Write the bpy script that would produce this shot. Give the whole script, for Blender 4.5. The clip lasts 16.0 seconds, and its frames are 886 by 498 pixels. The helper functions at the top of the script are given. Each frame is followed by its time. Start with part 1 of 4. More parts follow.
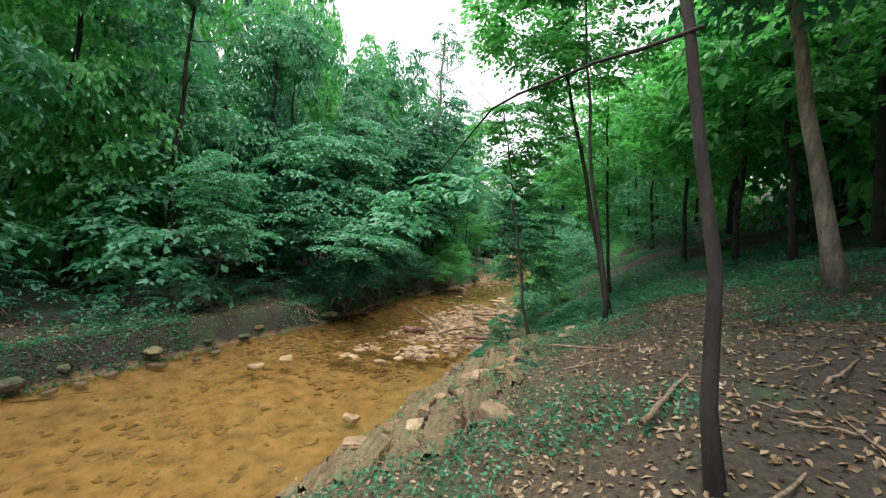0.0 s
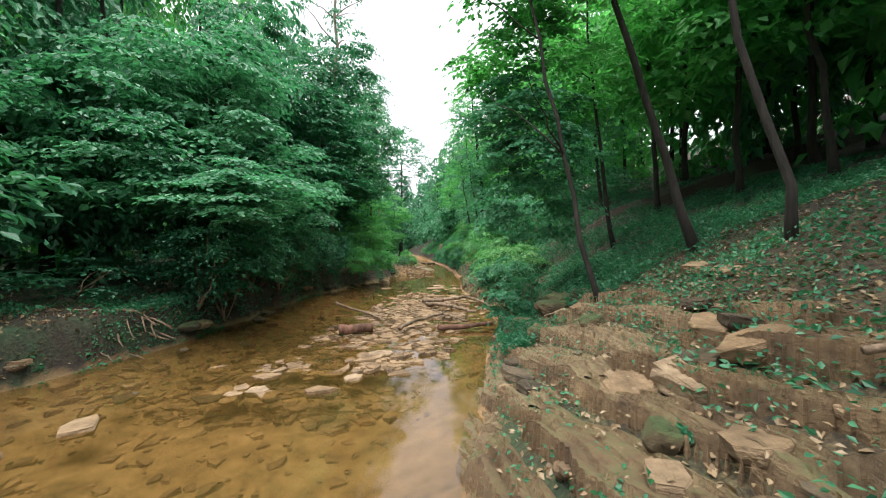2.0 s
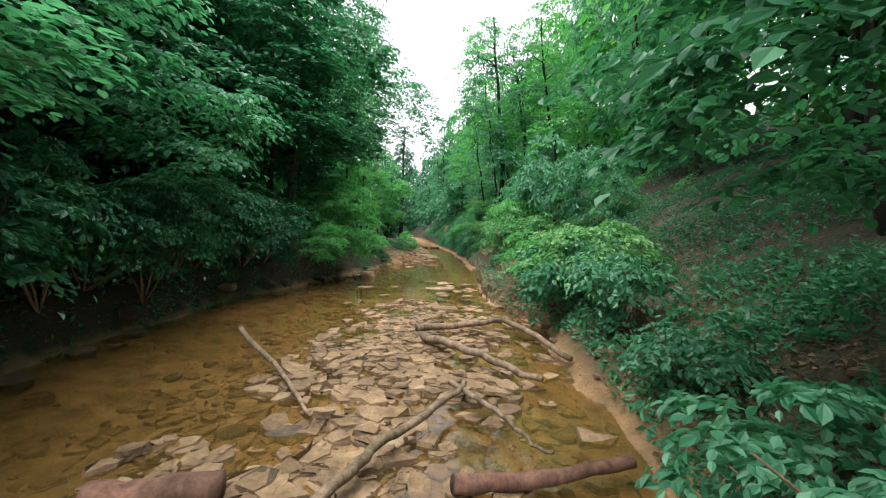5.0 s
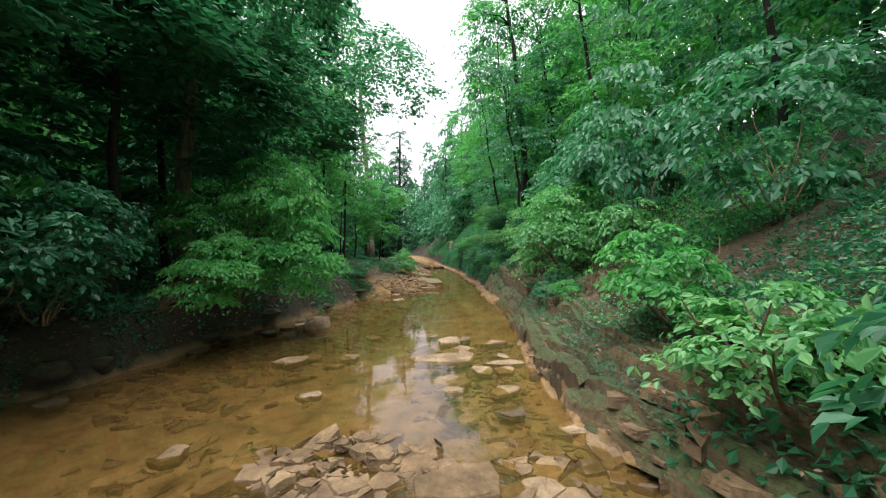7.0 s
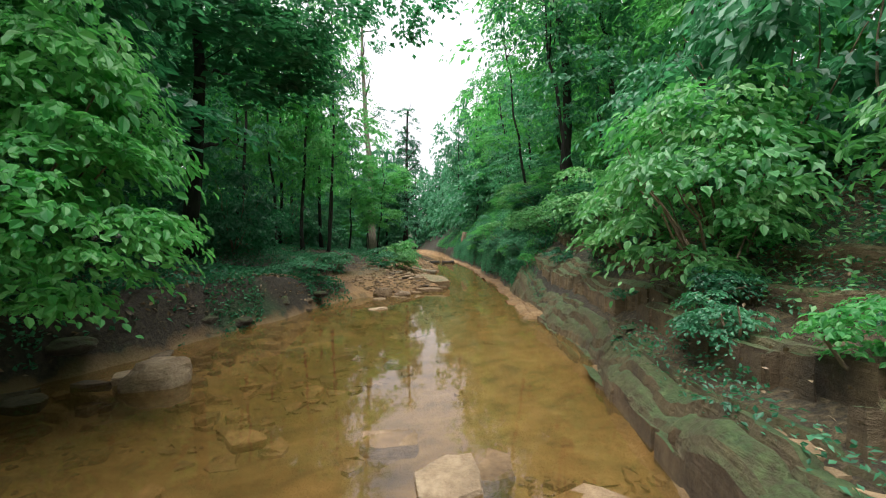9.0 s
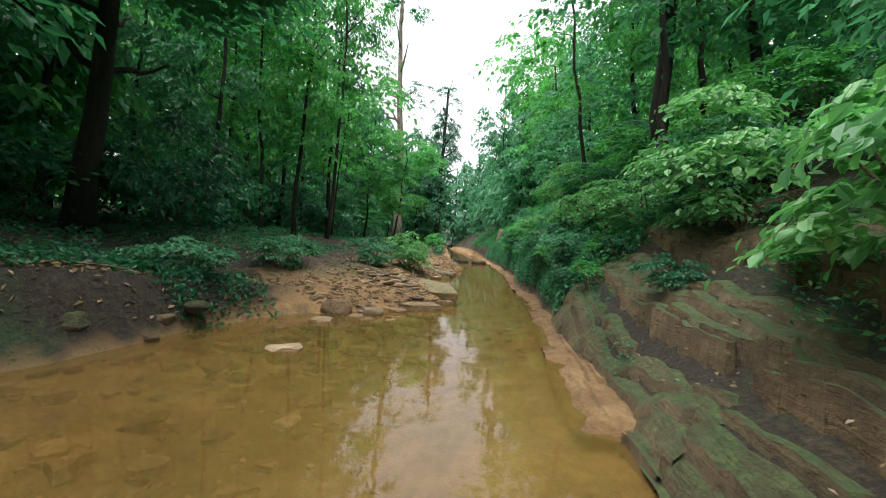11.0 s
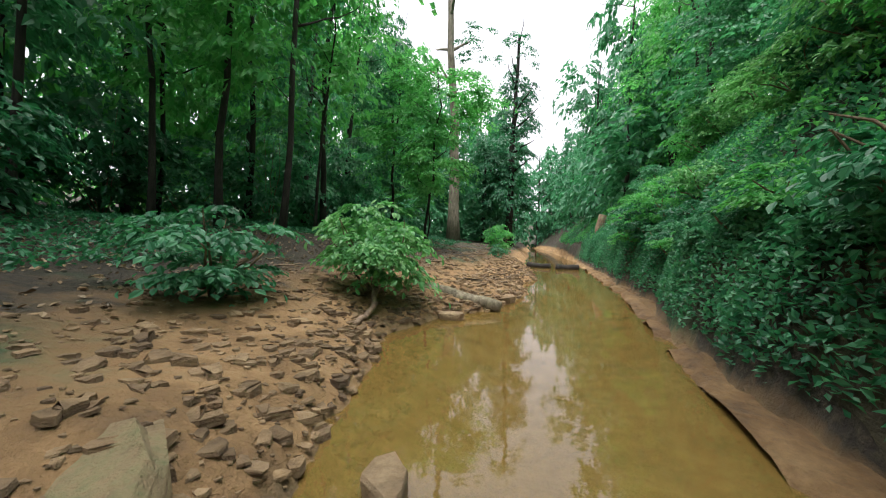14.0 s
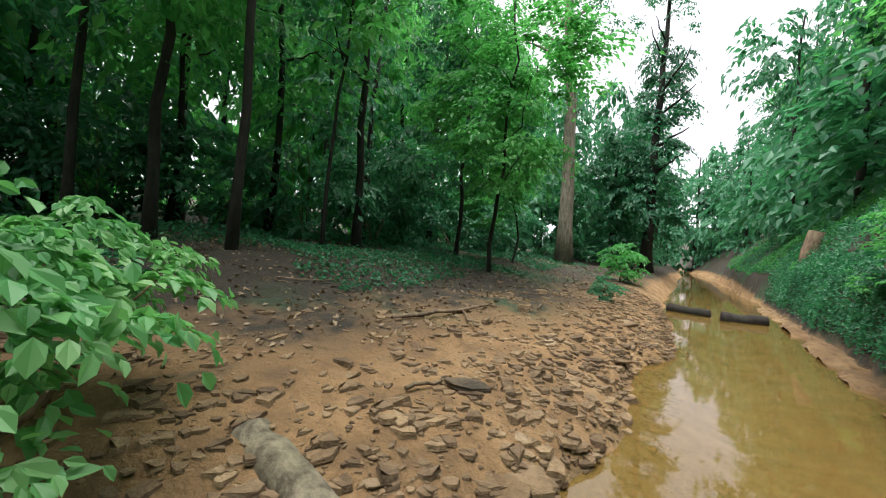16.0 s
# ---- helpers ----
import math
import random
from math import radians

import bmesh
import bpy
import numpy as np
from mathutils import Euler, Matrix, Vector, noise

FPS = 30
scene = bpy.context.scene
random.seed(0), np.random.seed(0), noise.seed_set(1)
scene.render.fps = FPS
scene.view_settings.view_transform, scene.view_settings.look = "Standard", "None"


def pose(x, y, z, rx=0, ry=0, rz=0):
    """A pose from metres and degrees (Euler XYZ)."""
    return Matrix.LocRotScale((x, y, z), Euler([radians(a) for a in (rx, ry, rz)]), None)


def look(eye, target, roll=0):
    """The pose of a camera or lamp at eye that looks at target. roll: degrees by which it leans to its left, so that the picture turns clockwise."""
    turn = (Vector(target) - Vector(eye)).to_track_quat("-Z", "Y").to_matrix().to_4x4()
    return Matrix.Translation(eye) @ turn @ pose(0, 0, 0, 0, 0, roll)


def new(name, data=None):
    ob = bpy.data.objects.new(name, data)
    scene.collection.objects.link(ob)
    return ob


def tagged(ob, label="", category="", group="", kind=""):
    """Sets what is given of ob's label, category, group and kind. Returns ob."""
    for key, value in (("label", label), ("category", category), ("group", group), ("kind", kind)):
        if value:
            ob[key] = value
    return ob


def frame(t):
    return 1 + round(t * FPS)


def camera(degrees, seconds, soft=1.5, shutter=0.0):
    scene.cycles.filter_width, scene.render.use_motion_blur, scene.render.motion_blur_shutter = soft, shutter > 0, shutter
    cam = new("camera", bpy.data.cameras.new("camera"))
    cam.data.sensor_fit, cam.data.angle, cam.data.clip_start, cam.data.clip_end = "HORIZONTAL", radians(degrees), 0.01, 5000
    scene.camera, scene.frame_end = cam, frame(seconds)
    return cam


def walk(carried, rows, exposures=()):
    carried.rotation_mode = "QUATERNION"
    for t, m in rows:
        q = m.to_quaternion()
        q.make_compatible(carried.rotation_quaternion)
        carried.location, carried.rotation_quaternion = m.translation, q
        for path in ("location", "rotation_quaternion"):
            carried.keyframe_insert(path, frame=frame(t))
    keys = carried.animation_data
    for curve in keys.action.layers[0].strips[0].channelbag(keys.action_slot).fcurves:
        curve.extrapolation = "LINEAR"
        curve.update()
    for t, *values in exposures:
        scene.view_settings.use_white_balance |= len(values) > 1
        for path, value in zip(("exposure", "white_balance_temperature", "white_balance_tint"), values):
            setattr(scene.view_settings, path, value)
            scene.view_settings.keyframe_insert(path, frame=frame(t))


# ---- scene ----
cam = camera(98.0, 16.0, soft=1.1)

PATH = [
    (0, (4.447, -6.397, 2.741), (3.691, -4.546, 2.674), 3.9),
    (0.5, (3.623, -5.555, 2.486), (2.979, -3.662, 2.441), 2.0),
    (1, (2.825, -4.735, 2.183), (2.352, -2.792, 2.154), -0.4),
    (1.5, (2.287, -3.982, 1.856), (1.974, -2.007, 1.839), -1.1),
    (2, (1.995, -3.187, 1.465), (1.796, -1.197, 1.456), -0.7),
    (2.5, (1.887, -2.555, 1.169), (1.72, -0.562, 1.153), -0.1),
    (3, (1.628, -1.681, 0.993), (1.461, 0.311, 0.954), 0.9),
    (3.5, (1.539, -1.001, 1.02), (1.346, 0.989, 0.945), 0.5),
    (4, (1.492, -0.205, 1.158), (1.275, 1.78, 1.056), 0.5),
    (4.5, (1.431, 0.658, 1.308), (1.212, 2.643, 1.193), 0.9),
    (4.7, (1.407, 0.999, 1.361), (1.19, 2.984, 1.251), 1.0),
    (6.8, (0.915, 5.86, 1.265), (0.676, 7.845, 1.263), -0.7),
    (7, (0.877, 6.203, 1.249), (0.632, 8.187, 1.247), -1.2),
    (7.5, (0.773, 7.125, 1.224), (0.515, 9.108, 1.205), -1.6),
    (8, (0.695, 8.075, 1.159), (0.418, 10.056, 1.135), -1.1),
    (8.5, (0.615, 8.885, 1.091), (0.326, 10.864, 1.063), -0.6),
    (9, (0.537, 9.749, 1.005), (0.227, 11.725, 0.982), -0.4),
    (9.2, (0.505, 10.059, 0.984), (0.183, 12.033, 0.961), -0.4),
    (11.3, (0.556, 13.488, 0.933), (-0.013, 15.405, 0.887), 4.3),
    (11.5, (0.522, 13.899, 0.937), (-0.082, 15.805, 0.887), 4.5),
    (12, (0.4, 14.948, 0.925), (-0.296, 16.822, 0.867), 4.3),
    (12.5, (0.212, 15.915, 0.895), (-0.559, 17.759, 0.839), 3.3),
    (13, (-0.018, 16.904, 0.842), (-0.854, 18.72, 0.789), 2.0),
    (13.5, (-0.21, 17.826, 0.764), (-1.09, 19.621, 0.719), 1.1),
    (14, (-0.377, 18.695, 0.766), (-1.313, 20.461, 0.715), 1.7),
    (14.5, (-0.644, 19.761, 0.74), (-1.654, 21.487, 0.712), 0.9),
    (15, (-0.804, 20.521, 0.864), (-1.942, 22.165, 0.82), 2.5),
    (15.5, (-0.954, 21.273, 0.933), (-2.245, 22.801, 0.89), 3.4),
    (16, (-1.078, 22.033, 0.949), (-2.554, 23.383, 0.939), 3.7),
]
walk(cam, [(t, look(eye, target, roll)) for t, eye, target, roll in PATH], [(0, 0.95), (4.5, 0.9), (7, 0.77), (13.5, 0.82), (16, 0.82)])

# ---- light ----
SUN_EL, SUN_AZ = 80.0, 205.0
world = bpy.data.worlds.new("sky")
scene.world = world
world.use_nodes = True
wn, wl = world.node_tree.nodes, world.node_tree.links
sky = wn.new("ShaderNodeTexSky")
sky.sky_type = "NISHITA"
sky.sun_disc = False
sky.sun_elevation, sky.sun_rotation = radians(SUN_EL), radians(SUN_AZ)
sky.air_density, sky.dust_density = 1.0, 6.0
overcast = wn.new("ShaderNodeMix")
overcast.data_type = "RGBA"
overcast.inputs["Factor"].default_value = 0.9
overcast.inputs["B"].default_value = (8.2, 8.1, 8.8, 1)
wl.new(sky.outputs["Color"], overcast.inputs["A"])
wl.new(overcast.outputs["Result"], wn["Background"].inputs["Color"])
wn["Background"].inputs["Strength"].default_value = 0.1
sun_data = bpy.data.lights.new("sun", "SUN")
sun_data.energy, sun_data.angle, sun_data.color = 5.0, radians(70), (1.0, 0.97, 0.92)
sun_ob = new("sun", sun_data)
sun_ob.matrix_world = look((-8, 20, 40), (-8 - math.sin(radians(SUN_AZ)) * 12, 20 - math.cos(radians(SUN_AZ)) * 12, 40 - 12 * math.tan(radians(SUN_EL))))


# ---- materials ----
def mat(name):
    m = bpy.data.materials.new(name)
    m.use_nodes = True
    return m, m.node_tree.nodes, m.node_tree.links, m.node_tree.nodes["Principled BSDF"]


def noise_tex(n, l, scale, detail=6.0, rough=0.6, coord=None):
    t = n.new("ShaderNodeTexNoise")
    t.inputs["Scale"].default_value, t.inputs["Detail"].default_value, t.inputs["Roughness"].default_value = scale, detail, rough
    if coord:
        l.new(coord, t.inputs["Vector"])
    return t


def ramp(n, l, source, stops):
    r = n.new("ShaderNodeValToRGB")
    while len(r.color_ramp.elements) < len(stops):
        r.color_ramp.elements.new(0.5)
    for e, (p, c) in zip(r.color_ramp.elements, stops):
        e.position, e.color = p, (*c, 1)
    l.new(source, r.inputs["Fac"])
    return r


def blend(n, l, fac, a, b, mode="MIX"):
    x = n.new("ShaderNodeMix")
    x.data_type, x.blend_type = "RGBA", mode
    for key, v in (("Factor", fac), ("A", a), ("B", b)):
        if isinstance(v, (int, float)):
            x.inputs[key].default_value = v
        elif isinstance(v, tuple):
            x.inputs[key].default_value = (*v, 1)
        else:
            l.new(v, x.inputs[key])
    return x.outputs["Result"]


def remap(n, l, source, a, b):
    r = n.new("ShaderNodeMapRange")
    r.inputs["From Min"].default_value, r.inputs["From Max"].default_value = a, b
    l.new(source, r.inputs["Value"])
    return r.outputs["Result"]


def bump(n, l, p, height, strength, distance):
    b = n.new("ShaderNodeBump")
    b.inputs["Strength"].default_value, b.inputs["Distance"].default_value = strength, distance
    l.new(height, b.inputs["Height"])
    l.new(b.outputs["Normal"], p.inputs["Normal"])


def ground_material():
    m, n, l, p = mat("creek_soil")
    geo = n.new("ShaderNodeNewGeometry")
    pos = geo.outputs["Position"]
    sep = n.new("ShaderNodeSeparateXYZ")
    l.new(pos, sep.inputs["Vector"])
    big, mid, fine = noise_tex(n, l, 0.7, 5, 0.6, pos), noise_tex(n, l, 3.5, 8, 0.65, pos), noise_tex(n, l, 28, 6, 0.7, pos)
    sand = ramp(n, l, mid.outputs["Fac"], [(0.3, (0.17, 0.105, 0.056)), (0.45, (0.25, 0.148, 0.066)), (0.58, (0.36, 0.22, 0.104)), (0.72, (0.43, 0.285, 0.155))])
    bed = ramp(n, l, mid.outputs["Fac"], [(0.28, (0.11, 0.075, 0.036)), (0.5, (0.29, 0.195, 0.095)), (0.7, (0.42, 0.31, 0.165))])
    soil = ramp(n, l, fine.outputs["Fac"], [(0.3, (0.014, 0.011, 0.008)), (0.5, (0.032, 0.025, 0.017)), (0.66, (0.065, 0.05, 0.032)), (0.82, (0.14, 0.11, 0.068))])
    moss = ramp(n, l, fine.outputs["Fac"], [(0.3, (0.012, 0.04, 0.018)), (0.6, (0.035, 0.095, 0.035)), (0.8, (0.09, 0.15, 0.05))])
    add = n.new("ShaderNodeMath")
    add.operation = "MULTIPLY_ADD"
    l.new(mid.outputs["Fac"], add.inputs[0])
    add.inputs[1].default_value = 0.5
    l.new(sep.outputs["Z"], add.inputs[2])
    c = blend(n, l, remap(n, l, add.outputs[0], 0.2, 0.3), bed.outputs["Color"], sand.outputs["Color"])
    clay = ramp(n, l, fine.outputs["Fac"], [(0.3, (0.02, 0.015, 0.009)), (0.48, (0.075, 0.055, 0.028)), (0.62, (0.15, 0.112, 0.055)), (0.82, (0.3, 0.23, 0.13))])
    slope = n.new("ShaderNodeMath")
    slope.operation = "MULTIPLY"
    l.new(remap(n, l, sep.outputs["X"], 5.4, 3.6), slope.inputs[0]), l.new(remap(n, l, sep.outputs["Y"], 15.0, 13.0), slope.inputs[1])
    patchy = n.new("ShaderNodeMath")
    patchy.operation = "MULTIPLY"
    onside = n.new("ShaderNodeMath")
    onside.operation = "MULTIPLY"
    l.new(slope.outputs[0], onside.inputs[0]), l.new(remap(n, l, sep.outputs["X"], 1.0, 1.5), onside.inputs[1])
    l.new(onside.outputs[0], patchy.inputs[0]), l.new(remap(n, l, mid.outputs["Fac"], 0.32, 0.56), patchy.inputs[1])
    base = blend(n, l, patchy.outputs[0], soil.outputs["Color"], clay.outputs["Color"])
    land = blend(n, l, remap(n, l, big.outputs["Fac"], 0.52, 0.7), base, moss.outputs["Color"])
    bar = n.new("ShaderNodeMath")
    bar.operation = "MULTIPLY_ADD"
    lean = n.new("ShaderNodeMath")
    lean.operation = "MULTIPLY_ADD"
    l.new(sep.outputs["Y"], lean.inputs[0])
    lean.inputs[1].default_value = 0.17
    l.new(sep.outputs["X"], lean.inputs[2])
    both = n.new("ShaderNodeMath")
    both.operation = "MULTIPLY"
    l.new(remap(n, l, sep.outputs["Y"], 15.5, 17.5), both.inputs[0])
    l.new(remap(n, l, lean.outputs[0], 3.0, 2.4), both.inputs[1])
    inner = n.new("ShaderNodeMath")
    inner.operation = "MULTIPLY"
    l.new(both.outputs[0], inner.inputs[0]), l.new(remap(n, l, lean.outputs[0], -1.3, -0.2), inner.inputs[1])
    l.new(inner.outputs[0], bar.inputs[0])
    bar.inputs[1].default_value = -0.2
    before = n.new("ShaderNodeMath")
    before.operation = "MULTIPLY"
    l.new(remap(n, l, sep.outputs["Y"], 17.5, 16.5), before.inputs[0])
    l.new(remap(n, l, sep.outputs["X"], -1.9, -2.4), before.inputs[1])
    steep = n.new("ShaderNodeMath")
    steep.operation = "MULTIPLY"
    l.new(remap(n, l, sep.outputs["Y"], 14.0, 15.5), steep.inputs[0])
    l.new(remap(n, l, lean.outputs[0], 2.9, 3.3), steep.inputs[1])
    sides = n.new("ShaderNodeMath")
    sides.operation = "MAXIMUM"
    l.new(before.outputs[0], sides.inputs[0]), l.new(steep.outputs[0], sides.inputs[1])
    dark = n.new("ShaderNodeMath")
    dark.operation = "MULTIPLY_ADD"
    l.new(sides.outputs[0], dark.inputs[0])
    dark.inputs[1].default_value = 0.14
    l.new(add.outputs[0], dark.inputs[2])
    l.new(dark.outputs[0], bar.inputs[2])
    # Deep bed: silt tone that also carries the light lost in deeper water.
    silt_dimming = blend(n, l, remap(n, l, mid.outputs["Fac"], 0.3, 0.7), (0.1, 0.07, 0.025), (0.22, 0.15, 0.055))
    c = blend(n, l, remap(n, l, sep.outputs["Z"], -0.27, -0.38), c, silt_dimming)
    c = blend(n, l, remap(n, l, bar.outputs[0], 0.34, 0.5), c, land)
    l.new(c, p.inputs["Base Color"])
    p.inputs["Roughness"].default_value = 0.85
    bump(n, l, p, fine.outputs["Fac"], 1.0, 0.05)
    return m


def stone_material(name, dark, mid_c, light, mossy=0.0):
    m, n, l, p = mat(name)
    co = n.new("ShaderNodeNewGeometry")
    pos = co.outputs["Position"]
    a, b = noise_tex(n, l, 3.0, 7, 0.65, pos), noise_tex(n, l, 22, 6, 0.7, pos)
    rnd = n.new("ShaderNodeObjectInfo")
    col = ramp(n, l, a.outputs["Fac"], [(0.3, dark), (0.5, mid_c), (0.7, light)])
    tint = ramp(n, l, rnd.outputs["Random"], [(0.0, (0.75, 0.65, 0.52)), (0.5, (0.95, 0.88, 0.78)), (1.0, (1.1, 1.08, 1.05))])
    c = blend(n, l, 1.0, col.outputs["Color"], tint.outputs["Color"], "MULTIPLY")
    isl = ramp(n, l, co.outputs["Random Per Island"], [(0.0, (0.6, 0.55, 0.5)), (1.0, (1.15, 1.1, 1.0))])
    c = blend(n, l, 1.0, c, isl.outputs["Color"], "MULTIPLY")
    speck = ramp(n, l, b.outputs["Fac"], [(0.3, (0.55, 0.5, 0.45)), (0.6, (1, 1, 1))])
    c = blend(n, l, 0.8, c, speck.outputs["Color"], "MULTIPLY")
    mp = n.new("ShaderNodeMapping")
    mp.inputs["Scale"].default_value = (1.3, 0.5, 4.0)
    mp.inputs["Rotation"].default_value = (0.0, 0.35, -0.3)
    l.new(pos, mp.inputs["Vector"])
    beds = noise_tex(n, l, 9, 8, 0.7, mp.outputs["Vector"])
    seams = ramp(n, l, beds.outputs["Fac"], [(0.34, (0.3, 0.25, 0.2)), (0.42, (0.95, 0.9, 0.84)), (0.6, (1.25, 1.2, 1.1))])
    c = blend(n, l, 0.4, c, seams.outputs["Color"], "MULTIPLY")
    if mossy:
        sep = n.new("ShaderNodeSeparateXYZ")
        l.new(co.outputs["Normal"], sep.inputs["Vector"])
        up = remap(n, l, sep.outputs["Z"], 0.1, 0.8)
        grain = n.new("ShaderNodeMath")
        grain.operation = "MULTIPLY_ADD"
        l.new(b.outputs["Fac"], grain.inputs[0])
        grain.inputs[1].default_value = 0.7
        l.new(a.outputs["Fac"], grain.inputs[2])
        patch = remap(n, l, grain.outputs[0], 0.86 - 0.22 * mossy, 1.22 - 0.22 * mossy)
        mul = n.new("ShaderNodeMath")
        mul.operation = "MULTIPLY"
        l.new(up, mul.inputs[0]), l.new(patch, mul.inputs[1])
        green = ramp(n, l, b.outputs["Fac"], [(0.3, (0.014, 0.034, 0.01)), (0.5, (0.04, 0.072, 0.02)), (0.7, (0.085, 0.12, 0.04))])
        c = blend(n, l, mul.outputs[0], c, green.outputs["Color"])
    l.new(c, p.inputs["Base Color"])
    p.inputs["Roughness"].default_value = 0.7
    both = n.new("ShaderNodeMath")
    l.new(beds.outputs["Fac"], both.inputs[0]), l.new(b.outputs["Fac"], both.inputs[1])
    bump(n, l, p, both.outputs[0], 1.0, 0.032)
    return m


def bark_material(name, dark, light):
    m, n, l, p = mat(name)
    tc = n.new("ShaderNodeTexCoord")
    mp = n.new("ShaderNodeMapping")
    mp.inputs["Scale"].default_value = (1, 1, 0.22)
    l.new(tc.outputs["Object"], mp.inputs["Vector"])
    a, b = noise_tex(n, l, 16, 8, 0.7, mp.outputs["Vector"]), noise_tex(n, l, 2.2, 4, 0.5, tc.outputs["Object"])
    c = ramp(n, l, a.outputs["Fac"], [(0.35, dark), (0.65, light)])
    spot = ramp(n, l, b.outputs["Fac"], [(0.35, (0.55, 0.6, 0.5)), (0.65, (1, 1, 1))])
    l.new(blend(n, l, 1.0, c.outputs["Color"], spot.outputs["Color"], "MULTIPLY"), p.inputs["Base Color"])
    p.inputs["Roughness"].default_value = 0.9
    bump(n, l, p, a.outputs["Fac"], 0.8, 0.03)
    return m


def leaf_material(name, dark, mid_c, light, through_c, glow=0.35):
    m, n, l, p = mat(name)
    geo = n.new("ShaderNodeNewGeometry")
    big = noise_tex(n, l, 0.55, 3, 0.5, geo.outputs["Position"])
    mixv = n.new("ShaderNodeMath")
    mixv.operation = "MULTIPLY_ADD"
    l.new(geo.outputs["Random Per Island"], mixv.inputs[0])
    mixv.inputs[1].default_value = 0.55
    half = n.new("ShaderNodeMath")
    half.operation = "MULTIPLY_ADD"
    l.new(big.outputs["Fac"], half.inputs[0])
    half.inputs[1].default_value, half.inputs[2].default_value = 1.3, -0.85
    clump = noise_tex(n, l, 2.6, 2, 0.5, geo.outputs["Position"])
    more = n.new("ShaderNodeMath")
    more.operation = "MULTIPLY_ADD"
    l.new(clump.outputs["Fac"], more.inputs[0])
    more.inputs[1].default_value = 0.9
    l.new(half.outputs[0], more.inputs[2])
    l.new(more.outputs[0], mixv.inputs[2])
    c = ramp(n, l, mixv.outputs[0], [(0.1, dark), (0.5, mid_c), (0.9, light)])
    l.new(c.outputs["Color"], p.inputs["Base Color"])
    p.inputs["Roughness"].default_value = 0.42
    p.inputs["Specular IOR Level"].default_value = 0.45
    tr = n.new("ShaderNodeBsdfTranslucent")
    l.new(blend(n, l, 0.6, c.outputs["Color"], through_c), tr.inputs["Color"])
    mx = n.new("ShaderNodeMixShader")
    mx.inputs["Fac"].default_value = glow
    l.new(p.outputs["BSDF"], mx.inputs[1]), l.new(tr.outputs["BSDF"], mx.inputs[2])
    l.new(mx.outputs["Shader"], n["Material Output"].inputs["Surface"])
    return m


def water_material():
    m, n, l, p = mat("creek_water")
    geo = n.new("ShaderNodeNewGeometry")
    pos = geo.outputs["Position"]
    sep = n.new("ShaderNodeSeparateXYZ")
    l.new(pos, sep.inputs["Vector"])
    wave, slow = noise_tex(n, l, 9, 3, 0.5, pos), noise_tex(n, l, 0.9, 3, 0.5, pos)
    b = n.new("ShaderNodeBump")
    b.inputs["Strength"].default_value, b.inputs["Distance"].default_value = 0.035, 0.02
    l.new(wave.outputs["Fac"], b.inputs["Height"])
    clear = n.new("ShaderNodeBsdfTransparent")
    clear.inputs["Color"].default_value = (0.90, 0.81, 0.62, 1)
    murk = n.new("ShaderNodeBsdfDiffuse")
    murk.inputs["Color"].default_value = (0.25, 0.165, 0.048, 1)
    body = n.new("ShaderNodeMixShader")
    add = n.new("ShaderNodeMath")
    add.operation = "MULTIPLY_ADD"
    l.new(slow.outputs["Fac"], add.inputs[0])
    add.inputs[1].default_value = 7.0
    l.new(sep.outputs["Y"], add.inputs[2])
    silt_dimming = remap(n, l, add.outputs[0], 14.5, 23.0)
    scale = n.new("ShaderNodeMath")
    scale.operation = "MULTIPLY_ADD"
    l.new(silt_dimming, scale.inputs[0])
    scale.inputs[1].default_value, scale.inputs[2].default_value = 0.36, 0.14
    l.new(scale.outputs[0], body.inputs["Fac"])
    l.new(clear.outputs["BSDF"], body.inputs[1]), l.new(murk.outputs["BSDF"], body.inputs[2])
    gloss = n.new("ShaderNodeBsdfGlossy")
    gloss.inputs["Roughness"].default_value = 0.01
    l.new(b.outputs["Normal"], gloss.inputs["Normal"])
    fr = n.new("ShaderNodeFresnel")
    fr.inputs["IOR"].default_value = 1.75
    l.new(b.outputs["Normal"], fr.inputs["Normal"])
    mx = n.new("ShaderNodeMixShader")
    l.new(fr.outputs["Fac"], mx.inputs["Fac"])
    l.new(body.outputs["Shader"], mx.inputs[1]), l.new(gloss.outputs["BSDF"], mx.inputs[2])
    l.new(mx.outputs["Shader"], n["Material Output"].inputs["Surface"])
    return m


SOIL = ground_material()
WATER = water_material()
STONE = stone_material("sandstone", (0.15, 0.115, 0.08), (0.33, 0.265, 0.195), (0.5, 0.43, 0.34))
STONE_DARK = stone_material("wet_stone", (0.035, 0.03, 0.024), (0.10, 0.085, 0.065), (0.2, 0.165, 0.12))
LEDGE = stone_material("mossy_ledge", (0.06, 0.047, 0.03), (0.17, 0.135, 0.085), (0.31, 0.25, 0.165), 1.55)
BEDROCK = stone_material("bare_bedrock", (0.11, 0.08, 0.055), (0.29, 0.23, 0.165), (0.46, 0.385, 0.295), 0.6)
BENCH = stone_material("ochre_bench", (0.14, 0.09, 0.045), (0.3, 0.205, 0.105), (0.44, 0.34, 0.21))
MOSSY = stone_material("moss_cushion", (0.05, 0.04, 0.025), (0.12, 0.1, 0.06), (0.2, 0.17, 0.1), 1.0)
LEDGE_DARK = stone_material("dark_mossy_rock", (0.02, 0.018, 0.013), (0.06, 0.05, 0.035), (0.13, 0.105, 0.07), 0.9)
BOULDER = stone_material("mossy_boulder", (0.2, 0.17, 0.12), (0.4, 0.35, 0.26), (0.55, 0.5, 0.39), 0.55)
